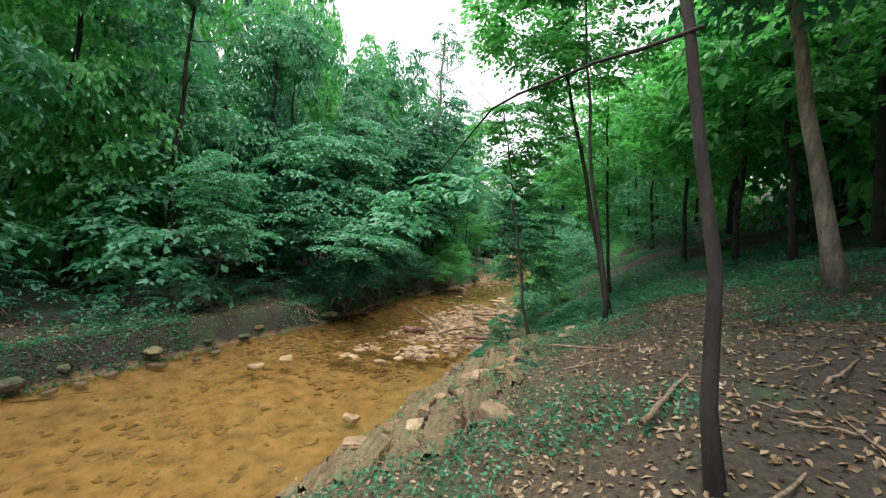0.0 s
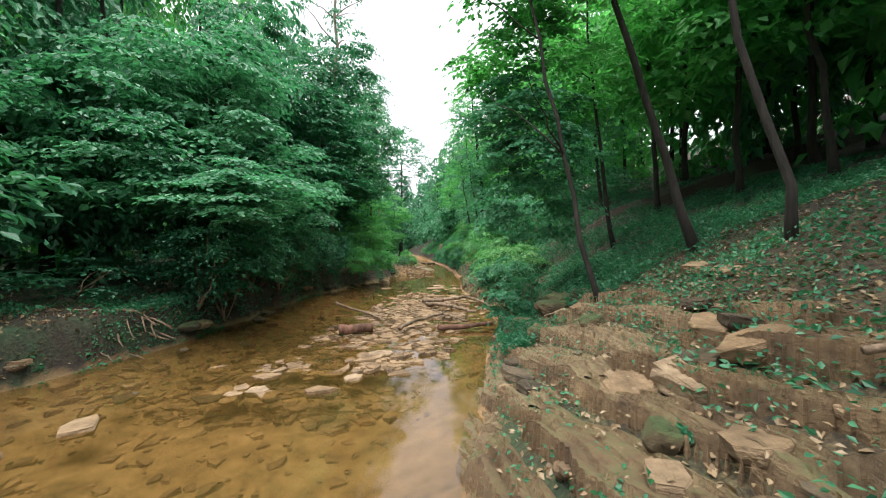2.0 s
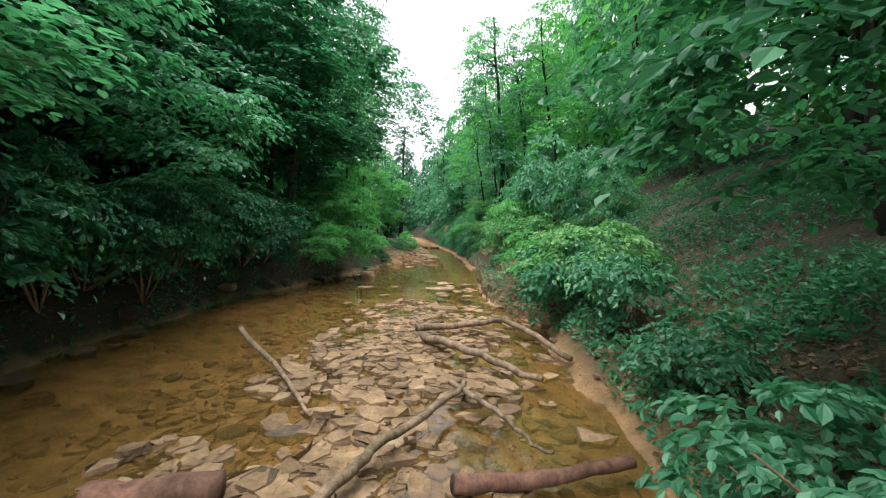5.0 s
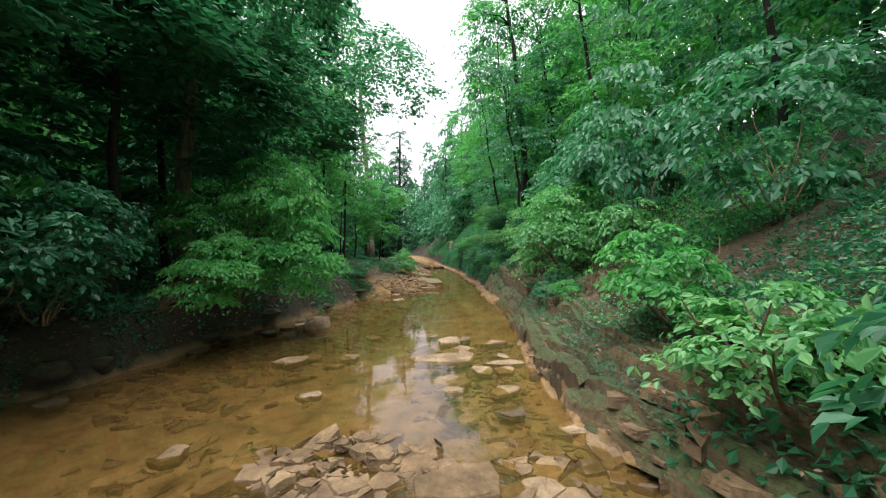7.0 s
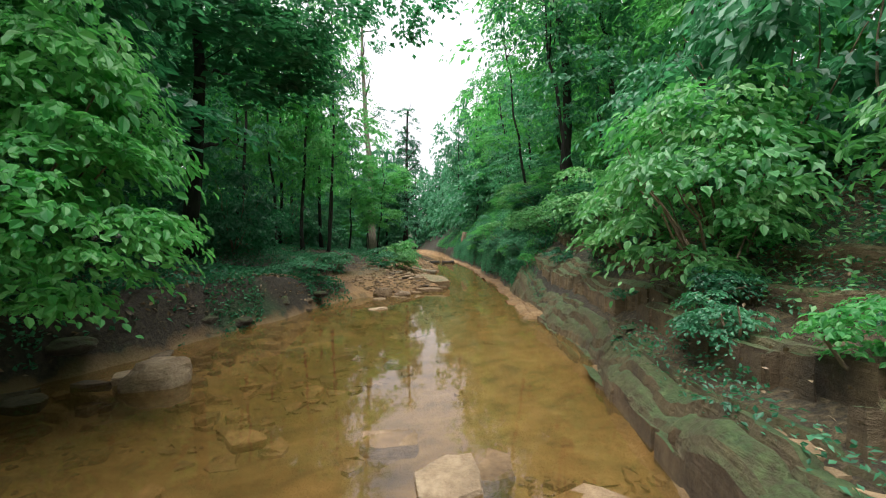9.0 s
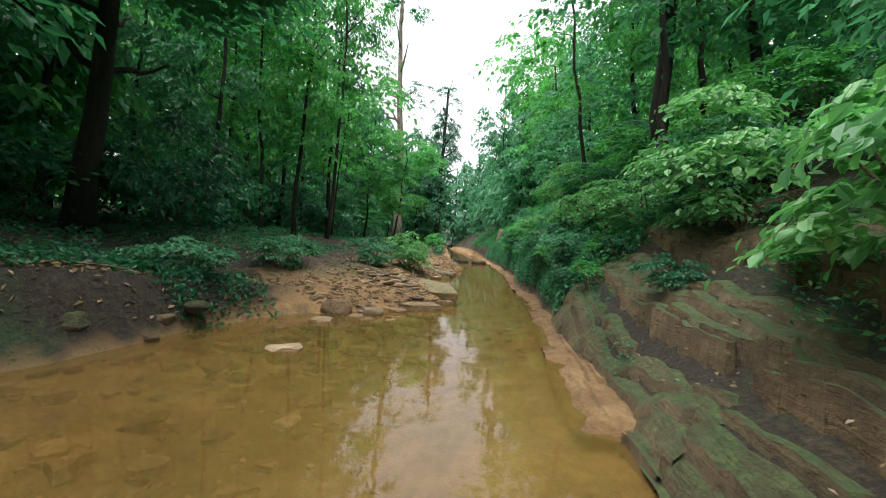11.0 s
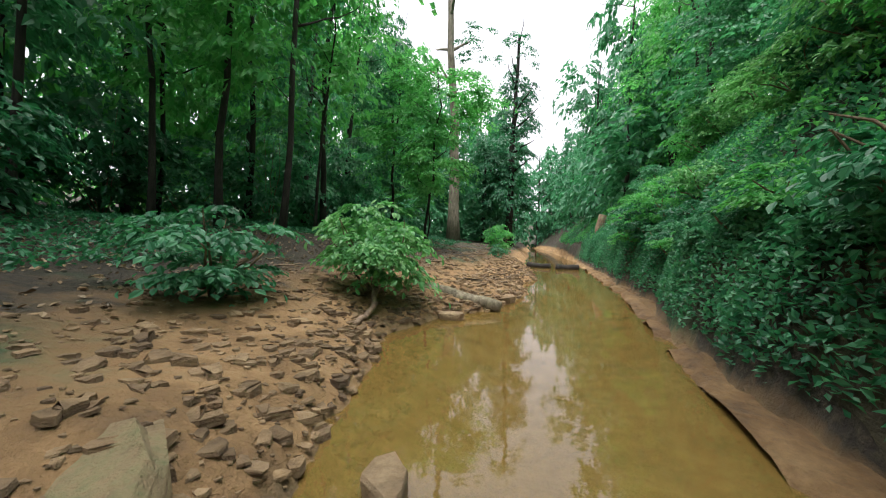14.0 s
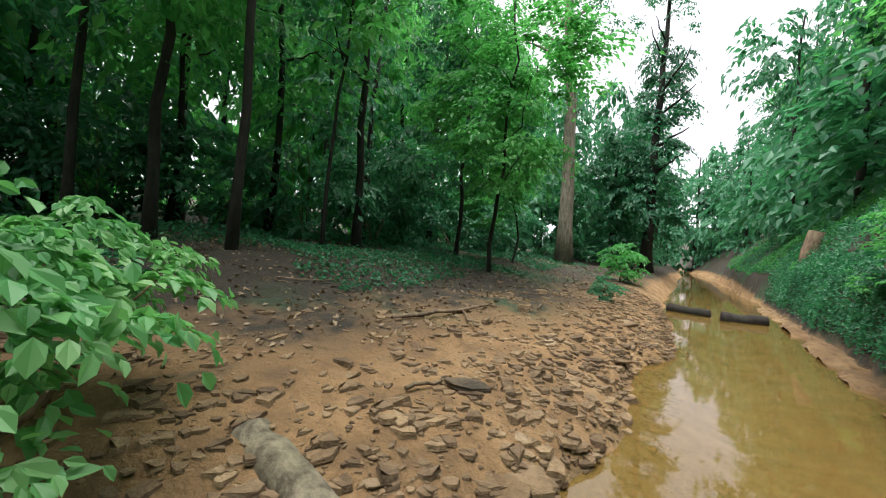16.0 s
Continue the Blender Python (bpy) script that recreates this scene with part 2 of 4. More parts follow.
BARK_DARK = bark_material("dark_bark", (0.01, 0.008, 0.007), (0.036, 0.03, 0.025))
BARK_PALE = bark_material("pale_bark", (0.10, 0.085, 0.065), (0.30, 0.26, 0.21))
DRIFTWOOD = bark_material("driftwood", (0.10, 0.065, 0.045), (0.34, 0.24, 0.17))
GREY_LOG = bark_material("grey_log", (0.09, 0.072, 0.05), (0.34, 0.29, 0.21))
RED_LOG = bark_material("red_brown_log", (0.07, 0.032, 0.022), (0.22, 0.11, 0.075))
LEAF_COOL = leaf_material("cool_leaf", (0.018, 0.10, 0.052), (0.05, 0.215, 0.115), (0.13, 0.35, 0.20), (0.07, 0.34, 0.10), 0.48)
LEAF_FRESH = leaf_material("fresh_leaf", (0.028, 0.16, 0.058), (0.075, 0.33, 0.10), (0.18, 0.47, 0.16), (0.12, 0.5, 0.08), 0.58)
# dark leaf tone; under the trees its colour stands in for shade
LEAF_DARK = leaf_material("shade_toned_leaf", (0.011, 0.07, 0.04), (0.028, 0.14, 0.075), (0.07, 0.25, 0.13), (0.04, 0.28, 0.08), 0.42)
LEAF_PALE = leaf_material("pale_leaf", (0.045, 0.18, 0.07), (0.11, 0.33, 0.12), (0.25, 0.48, 0.2), (0.15, 0.5, 0.1), 0.45)
LITTER = leaf_material("dry_leaf", (0.06, 0.038, 0.02), (0.17, 0.115, 0.06), (0.27, 0.2, 0.12), (0.2, 0.12, 0.05), 0.1)


# ---- shape helpers ----
def lattice(ix, iy, seed):
    v = np.sin(ix * 127.1 + iy * 311.7 + seed * 74.7) * 43758.5453
    return v - np.floor(v)


def vnoise(x, y, seed=0):
    ix, iy = np.floor(x), np.floor(y)
    fx, fy = x - ix, y - iy
    fx, fy = fx * fx * (3 - 2 * fx), fy * fy * (3 - 2 * fy)
    a, b = lattice(ix, iy, seed), lattice(ix + 1, iy, seed)
    c, d = lattice(ix, iy + 1, seed), lattice(ix + 1, iy + 1, seed)
    return (a * (1 - fx) + b * fx) * (1 - fy) + (c * (1 - fx) + d * fx) * fy - 0.5


def fbm(x, y, seed=0, octaves=4):
    return sum(vnoise(x * 2**k, y * 2**k, seed + k) / 2**k for k in range(octaves))


def steps(y, table):
    return np.interp(y, [a for a, _ in table], [b for _, b in table])


LEFT_EDGE = [(-30, -5), (-8, -3.5), (-3.6, -3.3), (0, -3.0), (2.4, -2.75), (4, -2.9), (8, -3.3), (12.5, -2.75), (14, -2.6), (16.3, -2.35), (16.9, -2.0), (17.3, -1.6), (17.8, -1.3), (18.3, -1.0), (18.8, -0.88),
             (19.3, -1.15), (20.2, -1.6), (21.2, -2.05), (22.0, -2.15), (22.8, -1.85), (23.4, -1.82), (25.5, -2.2), (28.4, -2.9), (30, -3.6), (40, -6.3), (56, -10.8), (90, -26), (400, -200)]
RIGHT_EDGE = [(-30, 0.5), (-8, 1.7), (-2.4, 1.8), (0.6, 2.0), (4, 2.35), (7, 2.2), (9, 1.5), (10.3, 1.35), (14, 1.15), (16.4, 0.85), (18.8, 0.6), (21.5, 0.1), (25, -0.45),
              (30, -1.6), (36, -3.2), (42, -4.9), (56, -8.8), (90, -22), (400, -190)]
RIGHT_RISE = [(-8, 0.5), (3, 0.5), (8, 0.5), (12, 0.55), (16, 0.9), (20, 1.25), (26, 1.2), (40, 0.9)]
LEFT_FLAT = [(-8, 0.55), (10, 0.5), (15, 0.5), (17, 0.1), (24, 0.1), (32, 0.3), (50, 0.5)]


def ground_height(x, y):
    x, y = np.asarray(x, float), np.asarray(y, float)
    wob = 0.22 * fbm(x * 0.9 + 3, y * 0.9, 5, 3)
    dl, dr = steps(y, LEFT_EDGE) - x + wob, x - steps(y, RIGHT_EDGE) + wob
    inside = np.minimum(-dl, -dr * np.where(y > 9, 0.55, 1.0))
    bar = np.exp(-(((x - 0.55 + 0.25 * np.maximum(0, 3.5 - y)) / 1.25) ** 2)) * np.clip((y - 0.5) / 2.0, 0, 1) * np.clip((9.2 - y) / 2.0, 0, 1)
    bed = -0.05 - np.where(y < 10, 0.2, np.minimum(0.2 + 0.05 * (y - 10), 0.36)) * np.clip(inside / 1.2, 0, 1) + 0.25 * bar + 0.05 * fbm(x * 1.7, y * 1.7, 9, 3)
    rise = steps(y, RIGHT_RISE)
    knee = np.where(y < 9, 1.5, 2.4)
    dr0 = np.maximum(dr, 0)
    right = np.where(dr0 * rise < knee, dr0 * rise, knee + (dr0 - knee / rise) * 0.33)
    right = right + np.interp(y, (16.5, 19), (0.16, 0.46)) * (np.clip(dr0 / 0.16, 0, 1)) + 0.16 * fbm(x * 0.8, y * 0.8, 21, 4) * np.clip(dr0, 0, 1)
    right = np.minimum(right, 16 + 0.02 * dr0)
    flat = steps(y, LEFT_FLAT)
    dl0 = np.maximum(dl, 0)
    left = flat * np.clip(dl0 / np.where(y < 16.5, 0.2, 0.5), 0, 1) + np.clip(dl0 / 5.5, 0, 1) * (0.78 - flat) + 0.02 * dl0 + 0.05 * np.clip(dl0 / 0.1, 0, 1)
    left = left + 0.12 * fbm(x * 0.9, y * 0.9, 31, 4) * np.clip(dl0, 0, 1) + 0.10 * np.maximum(dl0 - 14, 0)
    left = np.minimum(left, 14)
    return np.where(dr > 0, right, np.where(dl > 0, left, bed)) + 0.025 * fbm(x * 5, y * 5, 41, 2)


def gz(x, y):
    return float(ground_height(np.array([x]), np.array([y]))[0])


def mesh(name, verts, faces, material, smooth=False):
    me = bpy.data.meshes.new(name)
    verts, faces = np.asarray(verts, np.float32), np.asarray(faces, np.int32)
    k = faces.shape[1]
    me.vertices.add(len(verts))
    me.vertices.foreach_set("co", verts.ravel())
    me.loops.add(faces.size)
    me.loops.foreach_set("vertex_index", faces.ravel())
    me.polygons.add(len(faces))
    me.polygons.foreach_set("loop_start", np.arange(0, faces.size, k, dtype=np.int32))
    me.polygons.foreach_set("use_smooth", np.full(len(faces), smooth))
    me.update(calc_edges=True)
    me.materials.append(material)
    return me


def child(name, me, parent, label="", m=None):
    ob = new(name, me)
    ob.parent = parent
    if m:
        ob.matrix_basis = m
    return tagged(ob, label) if label else ob


def tube(points, radii, sides=8):
    pts = np.asarray(points, float)
    radii = np.asarray(radii, float)
    tang = np.gradient(pts, axis=0)
    tang /= np.linalg.norm(tang, axis=1)[:, None] + 1e-9
    ref = np.where(np.abs(tang[:, 2:3]) > 0.85, np.array([[1.0, 0, 0]]), np.array([[0, 0, 1.0]]))
    u = np.cross(tang, ref)
    u /= np.linalg.norm(u, axis=1)[:, None] + 1e-9
    v = np.cross(tang, u)
    a = np.linspace(0, 2 * np.pi, sides, endpoint=False)
    ring = np.cos(a)[None, :, None] * u[:, None] + np.sin(a)[None, :, None] * v[:, None]
    verts = (pts[:, None] + ring * radii[:, None, None]).reshape(-1, 3)
    faces = []
    for i in range(len(pts) - 1):
        for j in range(sides):
            k = (j + 1) % sides
            faces.append((i * sides + j, i * sides + k, (i + 1) * sides + k, (i + 1) * sides + j))
    top = (len(pts) - 1) * sides
    for j in range(0, sides - 2, 2):
        faces.append((0, (j + 2) % sides, j + 1, 0 + 0 if False else j) if j else (0, 2, 1, 1))
        faces.append((top, top + j + 1, top + (j + 2) % sides, top + (j + 2) % sides))
    faces = [q for q in faces if len(set(q)) == 4]
    return verts, np.array(faces)


def join(parts):
    verts, faces, base = [], [], 0
    for v, q in parts:
        verts.append(v), faces.append(np.asarray(q) + base)
        base += len(v)
    return np.concatenate(verts), np.concatenate(faces)


def bent(rng, a, b, n, wobble):
    a, b = np.asarray(a, float), np.asarray(b, float)
    s = np.linspace(0, 1, n)[:, None]
    p = a + (b - a) * s
    off = np.cumsum(rng.normal(0, wobble, (n, 3)), axis=0)
    off -= off[0] + (off[-1] - off[0]) * s
    return p + off


def leaves_at(rng, centres, normals, along, size, fine=False):
    """Pointed leaves folded along the midrib: six corners each where fine, else four."""
    n = len(centres)
    normals = normals / (np.linalg.norm(normals, axis=1)[:, None] + 1e-9)
    along = along - (along * normals).sum(1)[:, None] * normals
    along /= np.linalg.norm(along, axis=1)[:, None] + 1e-9
    side = np.cross(normals, along)
    s = size * rng.uniform(0.65, 1.3, (n, 1))
    base, tip = centres - along * s * 0.5, centres + along * s * 0.5 - normals * s * 0.12
    if fine:
        up = normals * s * 0.07
        l1, l2 = centres - along * s * 0.22 + side * s * 0.25 + up, centres + along * s * 0.14 + side * s * 0.24 + up
        r1, r2 = centres - along * s * 0.22 - side * s * 0.25 + up, centres + along * s * 0.14 - side * s * 0.24 + up
        verts = np.stack([base, r1, r2, tip, l2, l1], 1).reshape(-1, 3)
        k = (np.arange(n) * 6)[:, None]
        return verts, np.stack([k + np.array([0, 1, 2, 3]), k + np.array([0, 3, 4, 5])], 1).reshape(-1, 4)
    lft, rgt = centres + side * s * 0.29 + normals * s * 0.06 - along * s * 0.05, centres - side * s * 0.29 + normals * s * 0.06 - along * s * 0.05
    verts = np.stack([base, rgt, tip, lft], 1).reshape(-1, 3)
    return verts, np.arange(4 * n).reshape(-1, 4)


def crown_cloud(rng, pads, per_pad, radius, height, leaf, hollow=0.5, pad_size=(0.25, 0.42), thick=0.1, droop=0.35, low=-0.9, fine=False):
    """Layered sprays of leaves in an egg-shaped crown about the origin."""
    d = rng.normal(0, 1, (pads, 3))
    d[:, 2] *= 0.8
    d /= np.linalg.norm(d, axis=1)[:, None]
    d[:, 2] = np.maximum(d[:, 2], low)
    reach = rng.uniform(hollow, 1.0, pads) ** 0.7
    centre = d * reach[:, None] * np.array([radius, radius, height * 0.5])
    centre += rng.normal(0, 0.06 * radius, centre.shape)
    pr = radius * rng.uniform(*pad_size, pads)
    idx = np.repeat(np.arange(pads), per_pad)
    n = len(idx)
    q = rng.normal(0, 0.5, (n, 2))
    rr = (q**2).sum(1)
    out = centre[:, :2] / (np.linalg.norm(centre[:, :2], axis=1)[:, None] + 1e-6)
    p = np.zeros((n, 3))
    p[:, :2] = q * pr[idx, None]
    dist = (q * out[idx]).sum(1)
    p[:, 2] = -0.34 * rr * pr[idx] - droop * dist * pr[idx] + rng.normal(0, thick, n) * pr[idx]
    p += centre[idx]
    nor = np.zeros((n, 3))
    nor[:, :2] = out[idx] * 0.4 + q * 0.75
    nor[:, 2] = 0.85
    nor += rng.normal(0, 0.42, (n, 3))
    along = np.zeros((n, 3))
    along[:, :2] = q + out[idx] * 0.5
    along[:, 2] = -0.25
    along += rng.normal(0, 0.3, (n, 3))
    return leaves_at(rng, p, nor, along, leaf, fine), centre


CROWNS = {}


def crown_mesh(kind, variant, material):
    key = (kind, variant, material.name)
    if key not in CROWNS:
        rng = np.random.default_rng(hash_seed(kind, variant))
        spec = {"near": (40, 80, 1.0, 2.0, 0.1, 0.5, (0.24, 0.42), 0.1, 0.3), "mid": (40, 66, 1.0, 2.0, 0.115, 0.5, (0.24, 0.42), 0.08, 0.36),
                "far": (25, 23, 1.0, 2.0, 0.22, 0.5, (0.28, 0.5), 0.1, 0.4), "tuft": (16, 40, 1.0, 2.0, 0.10, 0.3, (0.14, 0.28), 0.1, 0.3),
                "airy": (24, 46, 1.0, 2.0, 0.10, 0.45, (0.22, 0.4), 0.06, 0.25),
                "bush": (40, 46, 1.0, 1.6, 0.13, 0.3, (0.2, 0.34), 0.1, 0.35), "spray": (9, 26, 1.0, 1.2, 0.24, 0.2, (0.3, 0.5), 0.1, 0.4)}[kind]
        (v, q), _ = crown_cloud(rng, *spec, fine=kind in ("near", "bush", "spray"))
        CROWNS[key] = mesh("crown", v, q, material)
    return CROWNS[key]


def hash_seed(kind, variant):
    return sum(ord(c) * (i + 3) for i, c in enumerate(kind)) * 17 + variant


TREE_COUNT = [0]


def lobes(g, low, top, radius, kind, leaf, count=4, lean=0.0):
    """Overlapping foliage masses, so that a crown has an uneven outline."""
    out = []
    for i in range(count):
        f = (i + 0.5) / count
        a, off = g.uniform(0, 6.28), radius * g.uniform(0.2, 0.6)
        cr = radius * g.uniform(0.55, 0.85) * (1.05 - 0.35 * f)
        out.append((math.cos(a) * off + lean * f, math.sin(a) * off, low + (top - low) * f, cr, (top - low) / count * g.uniform(1.5, 2.3), kind, leaf))
    return out


def tree(x, y, height, r, material=BARK_DARK, lean=(0, 0), crowns=(), limbs=5, label="slender broadleaf tree with dark bark on the bank", group="woodland trees", name="tree", z=None, first=0.45, wobble=0.05, boughs=()):
    """crowns: (dx, dy, z, radius, depth, kind, leaf material) about the foot."""
    TREE_COUNT[0] += 1
    rng = np.random.default_rng(100 + TREE_COUNT[0])
    z = gz(x, y) if z is None else z
    root = tagged(new(name), label, "tree", group)
    root.matrix_basis = pose(x, y, z)
    n = 12
    line = bent(rng, (0, 0, -0.25), (lean[0], lean[1], height), n, wobble)
    s = np.linspace(0, 1, n)
    rad = r * (1 - 0.72 * s) * (1 + 0.5 * np.exp(-s * 22))
    parts = [tube(line, rad, 10 if r > 0.07 else 7)]
    for i in range(limbs):
        k = int(rng.integers(int(n * first), n - 1))
        a = rng.uniform(0, 2 * np.pi)
        reach = min(height * rng.uniform(0.14, 0.3), rng.uniform(0.8, 1.6))
        end = line[k] + np.array([np.cos(a) * reach, np.sin(a) * reach, reach * rng.uniform(0.3, 1.0)])
        parts.append(tube(bent(rng, line[k], end, 6, 0.05), np.linspace(rad[k] * 0.55, rad[k] * 0.12, 6), 6))
    for pts in boughs:
        parts.append(tube(np.concatenate([bent(rng, a, b, 6, 0.02) for a, b in zip(pts, pts[1:])])[[0, 1, 2, 3, 4, 6, 7, 8, 9, 10, 11]], np.linspace(0.011, 0.004, 11), 6))
    v, q = join(parts)
    child("trunk", mesh("trunk", v, q, material, True), root)
    for i, (dx, dy, cz, cr, depth, kind, leaf) in enumerate(crowns):
        me = crown_mesh(kind, (TREE_COUNT[0] + i) % 4, leaf)
        m = Matrix.LocRotScale((dx, dy, cz), Euler((0, 0, rng.uniform(0, 6.28))), (cr, cr, depth * 0.5))
        child("crown", me, root, "", m)
    return root


def stone_mesh(seed, sides, rough=0.25, material=STONE, taper=0.86):
    """A broken flat slab, one unit across and one unit thick, with chipped rims."""
    rng = np.random.default_rng(seed)
    a = np.sort(np.linspace(0, 2 * np.pi, sides, endpoint=False) + rng.uniform(-0.28, 0.28, sides))
    rad = 0.5 * (1 + rng.uniform(-rough, rough, sides))
    rim = np.stack([np.cos(a) * rad, np.sin(a) * rad], 1)
    rings = [(-0.5, 0.86), (-0.2, 0.97), (0.2, 1.0), (0.42, 0.985), (0.5, 0.93)]
    verts, faces = [], []
    for zz, k in rings:
        jit = rng.normal(0, 0.018, (sides, 2))
        for (px, py), (jx, jy) in zip(rim, jit):
            verts.append((px * k + jx, py * k + jy, zz + rng.normal(0, 0.05) + 0.12 * px))
    for i in range(len(rings) - 1):
        for j in range(sides):
            k = (j + 1) % sides
            faces.append((i * sides + j, i * sides + k, (i + 1) * sides + k, (i + 1) * sides + j))
    me = bpy.data.meshes.new("slab")
    faces.append(tuple((len(rings) - 1) * sides + j for j in range(sides)))
    faces.append(tuple(reversed(range(sides))))
    me.from_pydata(verts, [], faces)
    me.materials.append(material)
    return me


SLABS = [stone_mesh(i, 7 + i % 4) for i in range(10)]
SLABS_DARK = [stone_mesh(40 + i, 7 + i % 4, 0.25, STONE_DARK) for i in range(6)]


def boulder_mesh(seed, material, flat=1.0):
    bm = bmesh.new()
    bmesh.ops.create_icosphere(bm, subdivisions=4, radius=0.5)
    for v in bm.verts:
        p = v.co.copy()
        k = 1 + 0.28 * noise.noise(p * 2.1 + Vector((seed * 7.3, 0, 0))) + 0.10 * noise.noise(p * 6 + Vector((seed, 3, 0)))
        v.co = p * k
        v.co.z = max(min(v.co.z, 0.36 + 0.05 * noise.noise(p * 5)), -0.42)
    me = bpy.data.meshes.new("boulder")
    bm.to_mesh(me)
    bm.free()
    for f in me.polygons:
        f.use_smooth = True
    me.materials.append(material)
    return me


# ---- ground and water ----
def axis_points(marks):
    out = []
    for (a, b, n) in marks:
        out += list(np.linspace(a, b, n, endpoint=False))
    return np.array(out + [marks[-1][1]])


gx = axis_points([(-400, -60, 10), (-60, -16, 16), (-16, -5, 44), (-5, 5, 100), (5, 12, 40), (12, 40, 20), (40, 400, 10)])
gy = axis_points([(-300, -40, 8), (-40, -8, 20), (-8, 30, 380), (30, 48, 70), (48, 110, 40), (110, 700, 12)])
GX, GY = np.meshgrid(gx, gy)
GZ = ground_height(GX, GY)
nx, ny = len(gx), len(gy)
ids = np.arange(nx * ny).reshape(ny, nx)
quads = np.stack([ids[:-1, :-1], ids[:-1, 1:], ids[1:, 1:], ids[1:, :-1]], -1).reshape(-1, 4)
tagged(new("ground", mesh("ground", np.stack([GX, GY, GZ], -1).reshape(-1, 3), quads, SOIL, True)),
       "sandy creek bed and brown leaf-littered woodland banks", "ground", kind="structure")
wy = np.concatenate([np.arange(-30, 60, 0.5), np.arange(60, 121, 4.0)])
wl_, wr_ = steps(wy, LEFT_EDGE) - 1.0, steps(wy, RIGHT_EDGE) + 0.6
wv = np.stack([np.stack([wl_, wy, 0 * wy], 1), np.stack([wr_, wy, 0 * wy], 1)], 1).reshape(-1, 3)
wq = np.array([(2 * i, 2 * i + 1, 2 * i + 3, 2 * i + 2) for i in range(len(wy) - 1)])
tagged(new("water", mesh("water", wv, wq, WATER, True)), "shallow brown creek water reflecting the sky", "water", kind="structure")


# ---- trees ----
C, F_, D = LEAF_COOL, LEAF_FRESH, LEAF_DARK
g0 = np.random.default_rng(3)
# low overhanging tree on the left bank
tree(-4.4, 5.6, 5.6, 0.10, lean=(0.6, -0.4), limbs=9, first=0.25, label="low spreading tree with layered leaves overhanging the creek",
     crowns=[(2.3, -2.6, 1.75, 1.25, 1.1, "near", C), (1.5, -2.0, 1.9, 1.2, 1.3, "near", C), (0.4, -2.7, 2.3, 1.3, 1.6, "near", C), (1.4, -0.9, 2.9, 1.5, 1.8, "near", C), (-0.6, -2.2, 3.5, 1.5, 2.0, "near", C), (0.6, -1.2, 4.2, 1.5, 2.2, "near", C), (0.3, 0.3, 5.2, 1.4, 2.0, "near", C), (1.9, 0.6, 2.0, 1.1, 1.6, "near", C), (-0.9, -1.0, 4.6, 1.5, 2.4, "mid", C)])
tree(-4.0, 11.9, 12.5, 0.13, BARK_PALE, (0.3, 0), limbs=9, first=0.5, label="tall thin tree with sparse leaves",
     crowns=[(0.1, 0, 7.2, 1.2, 3.2, "tuft", C), (0.3, 0, 9.0, 1.5, 3.0, "airy", C), (0.3, 0, 11.0, 1.3, 3.4, "tuft", C), (0.2, 0.2, 12.4, 0.9, 2.2, "tuft", C)] + lobes(g0, 2.9, 6.6, 1.8, "mid", C, 5) + [(1.7, -0.2, 5.2, 1.2, 1.8, "mid", C), (1.1, 0.4, 6.8, 1.1, 1.8, "airy", C)])
tree(-3.6, -0.3, 3.0, 0.03, lean=(0.2, 0.1), limbs=6, label="thin sapling at the water's edge", crowns=[(0.3, 0, 2.0, 0.7, 0.9, "near", C), (-0.3, 0.3, 2.6, 0.8, 1.1, "near", C), (0.1, 0.0, 3.2, 0.7, 1.0, "near", C)])
# right bank, near
tree(5.02, -4.4, 6.5, 0.036, lean=(-0.7, 0.5), limbs=5, first=0.6, label="dark slim trunk close beside the path", crowns=lobes(g0, 4.6, 7.5, 1.9, "mid", F_, 3) + [(-2.2, 1.05, 1.12, 0.34, 0.45, "spray", C), (-2.45, 1.5, 1.3, 0.4, 0.5, "spray", C), (-1.75, 1.2, 1.45, 0.45, 0.6, "spray", C)], wobble=0.03, boughs=[((-0.2, 0.15, 2.1), (-1.4, 0.8, 2.0), (-2.35, 1.3, 1.25))])
tree(7.25, -0.1, 9.0, 0.1, BARK_PALE, (-2.0, 0.3), limbs=6, first=0.45, label="grey trunk with mottled bark on the slope", crowns=lobes(g0, 4.0, 9.5, 2.6, "mid", D, 4, -0.9))
tree(4.76, 1.97, 8.0, 0.06, lean=(-2.0, 1.0), limbs=6, first=0.5, label="dark tree leaning over the creek", crowns=[(-2.4, 0.4, 6.4, 1.3, 1.6, "mid", F_), (-1.2, 0.6, 5.2, 1.3, 1.6, "mid", F_), (-1.6, 0.2, 7.6, 1.6, 2.0, "mid", F_)], wobble=0.03)
tree(4.6, 0.35, 7.0, 0.04, lean=(-0.9, 0.4), limbs=5, first=0.5, label="slim dark stem leaning over the creek", crowns=[(-0.6, 0.6, 5.0, 1.2, 1.6, "airy", F_), (-1.0, 0.8, 6.8, 1.3, 1.8, "mid", F_)])
tree(3.34, 1.2, 4.8, 0.034, lean=(-1.0, 0.3), wobble=0.02, limbs=7, first=0.4, label="small leaning tree on the bank edge", crowns=[(-0.5, 1.2, 1.9, 0.8, 1.0, "near", C), (-0.7, 1.5, 2.6, 0.9, 1.1, "near", C), (-0.6, 0.6, 4.2, 1.0, 1.3, "near", F_), (-0.5, 2.3, 1.2, 0.9, 1.3, "near", C), (-0.6, 1.8, 3.5, 1.1, 1.4, "near", F_)])
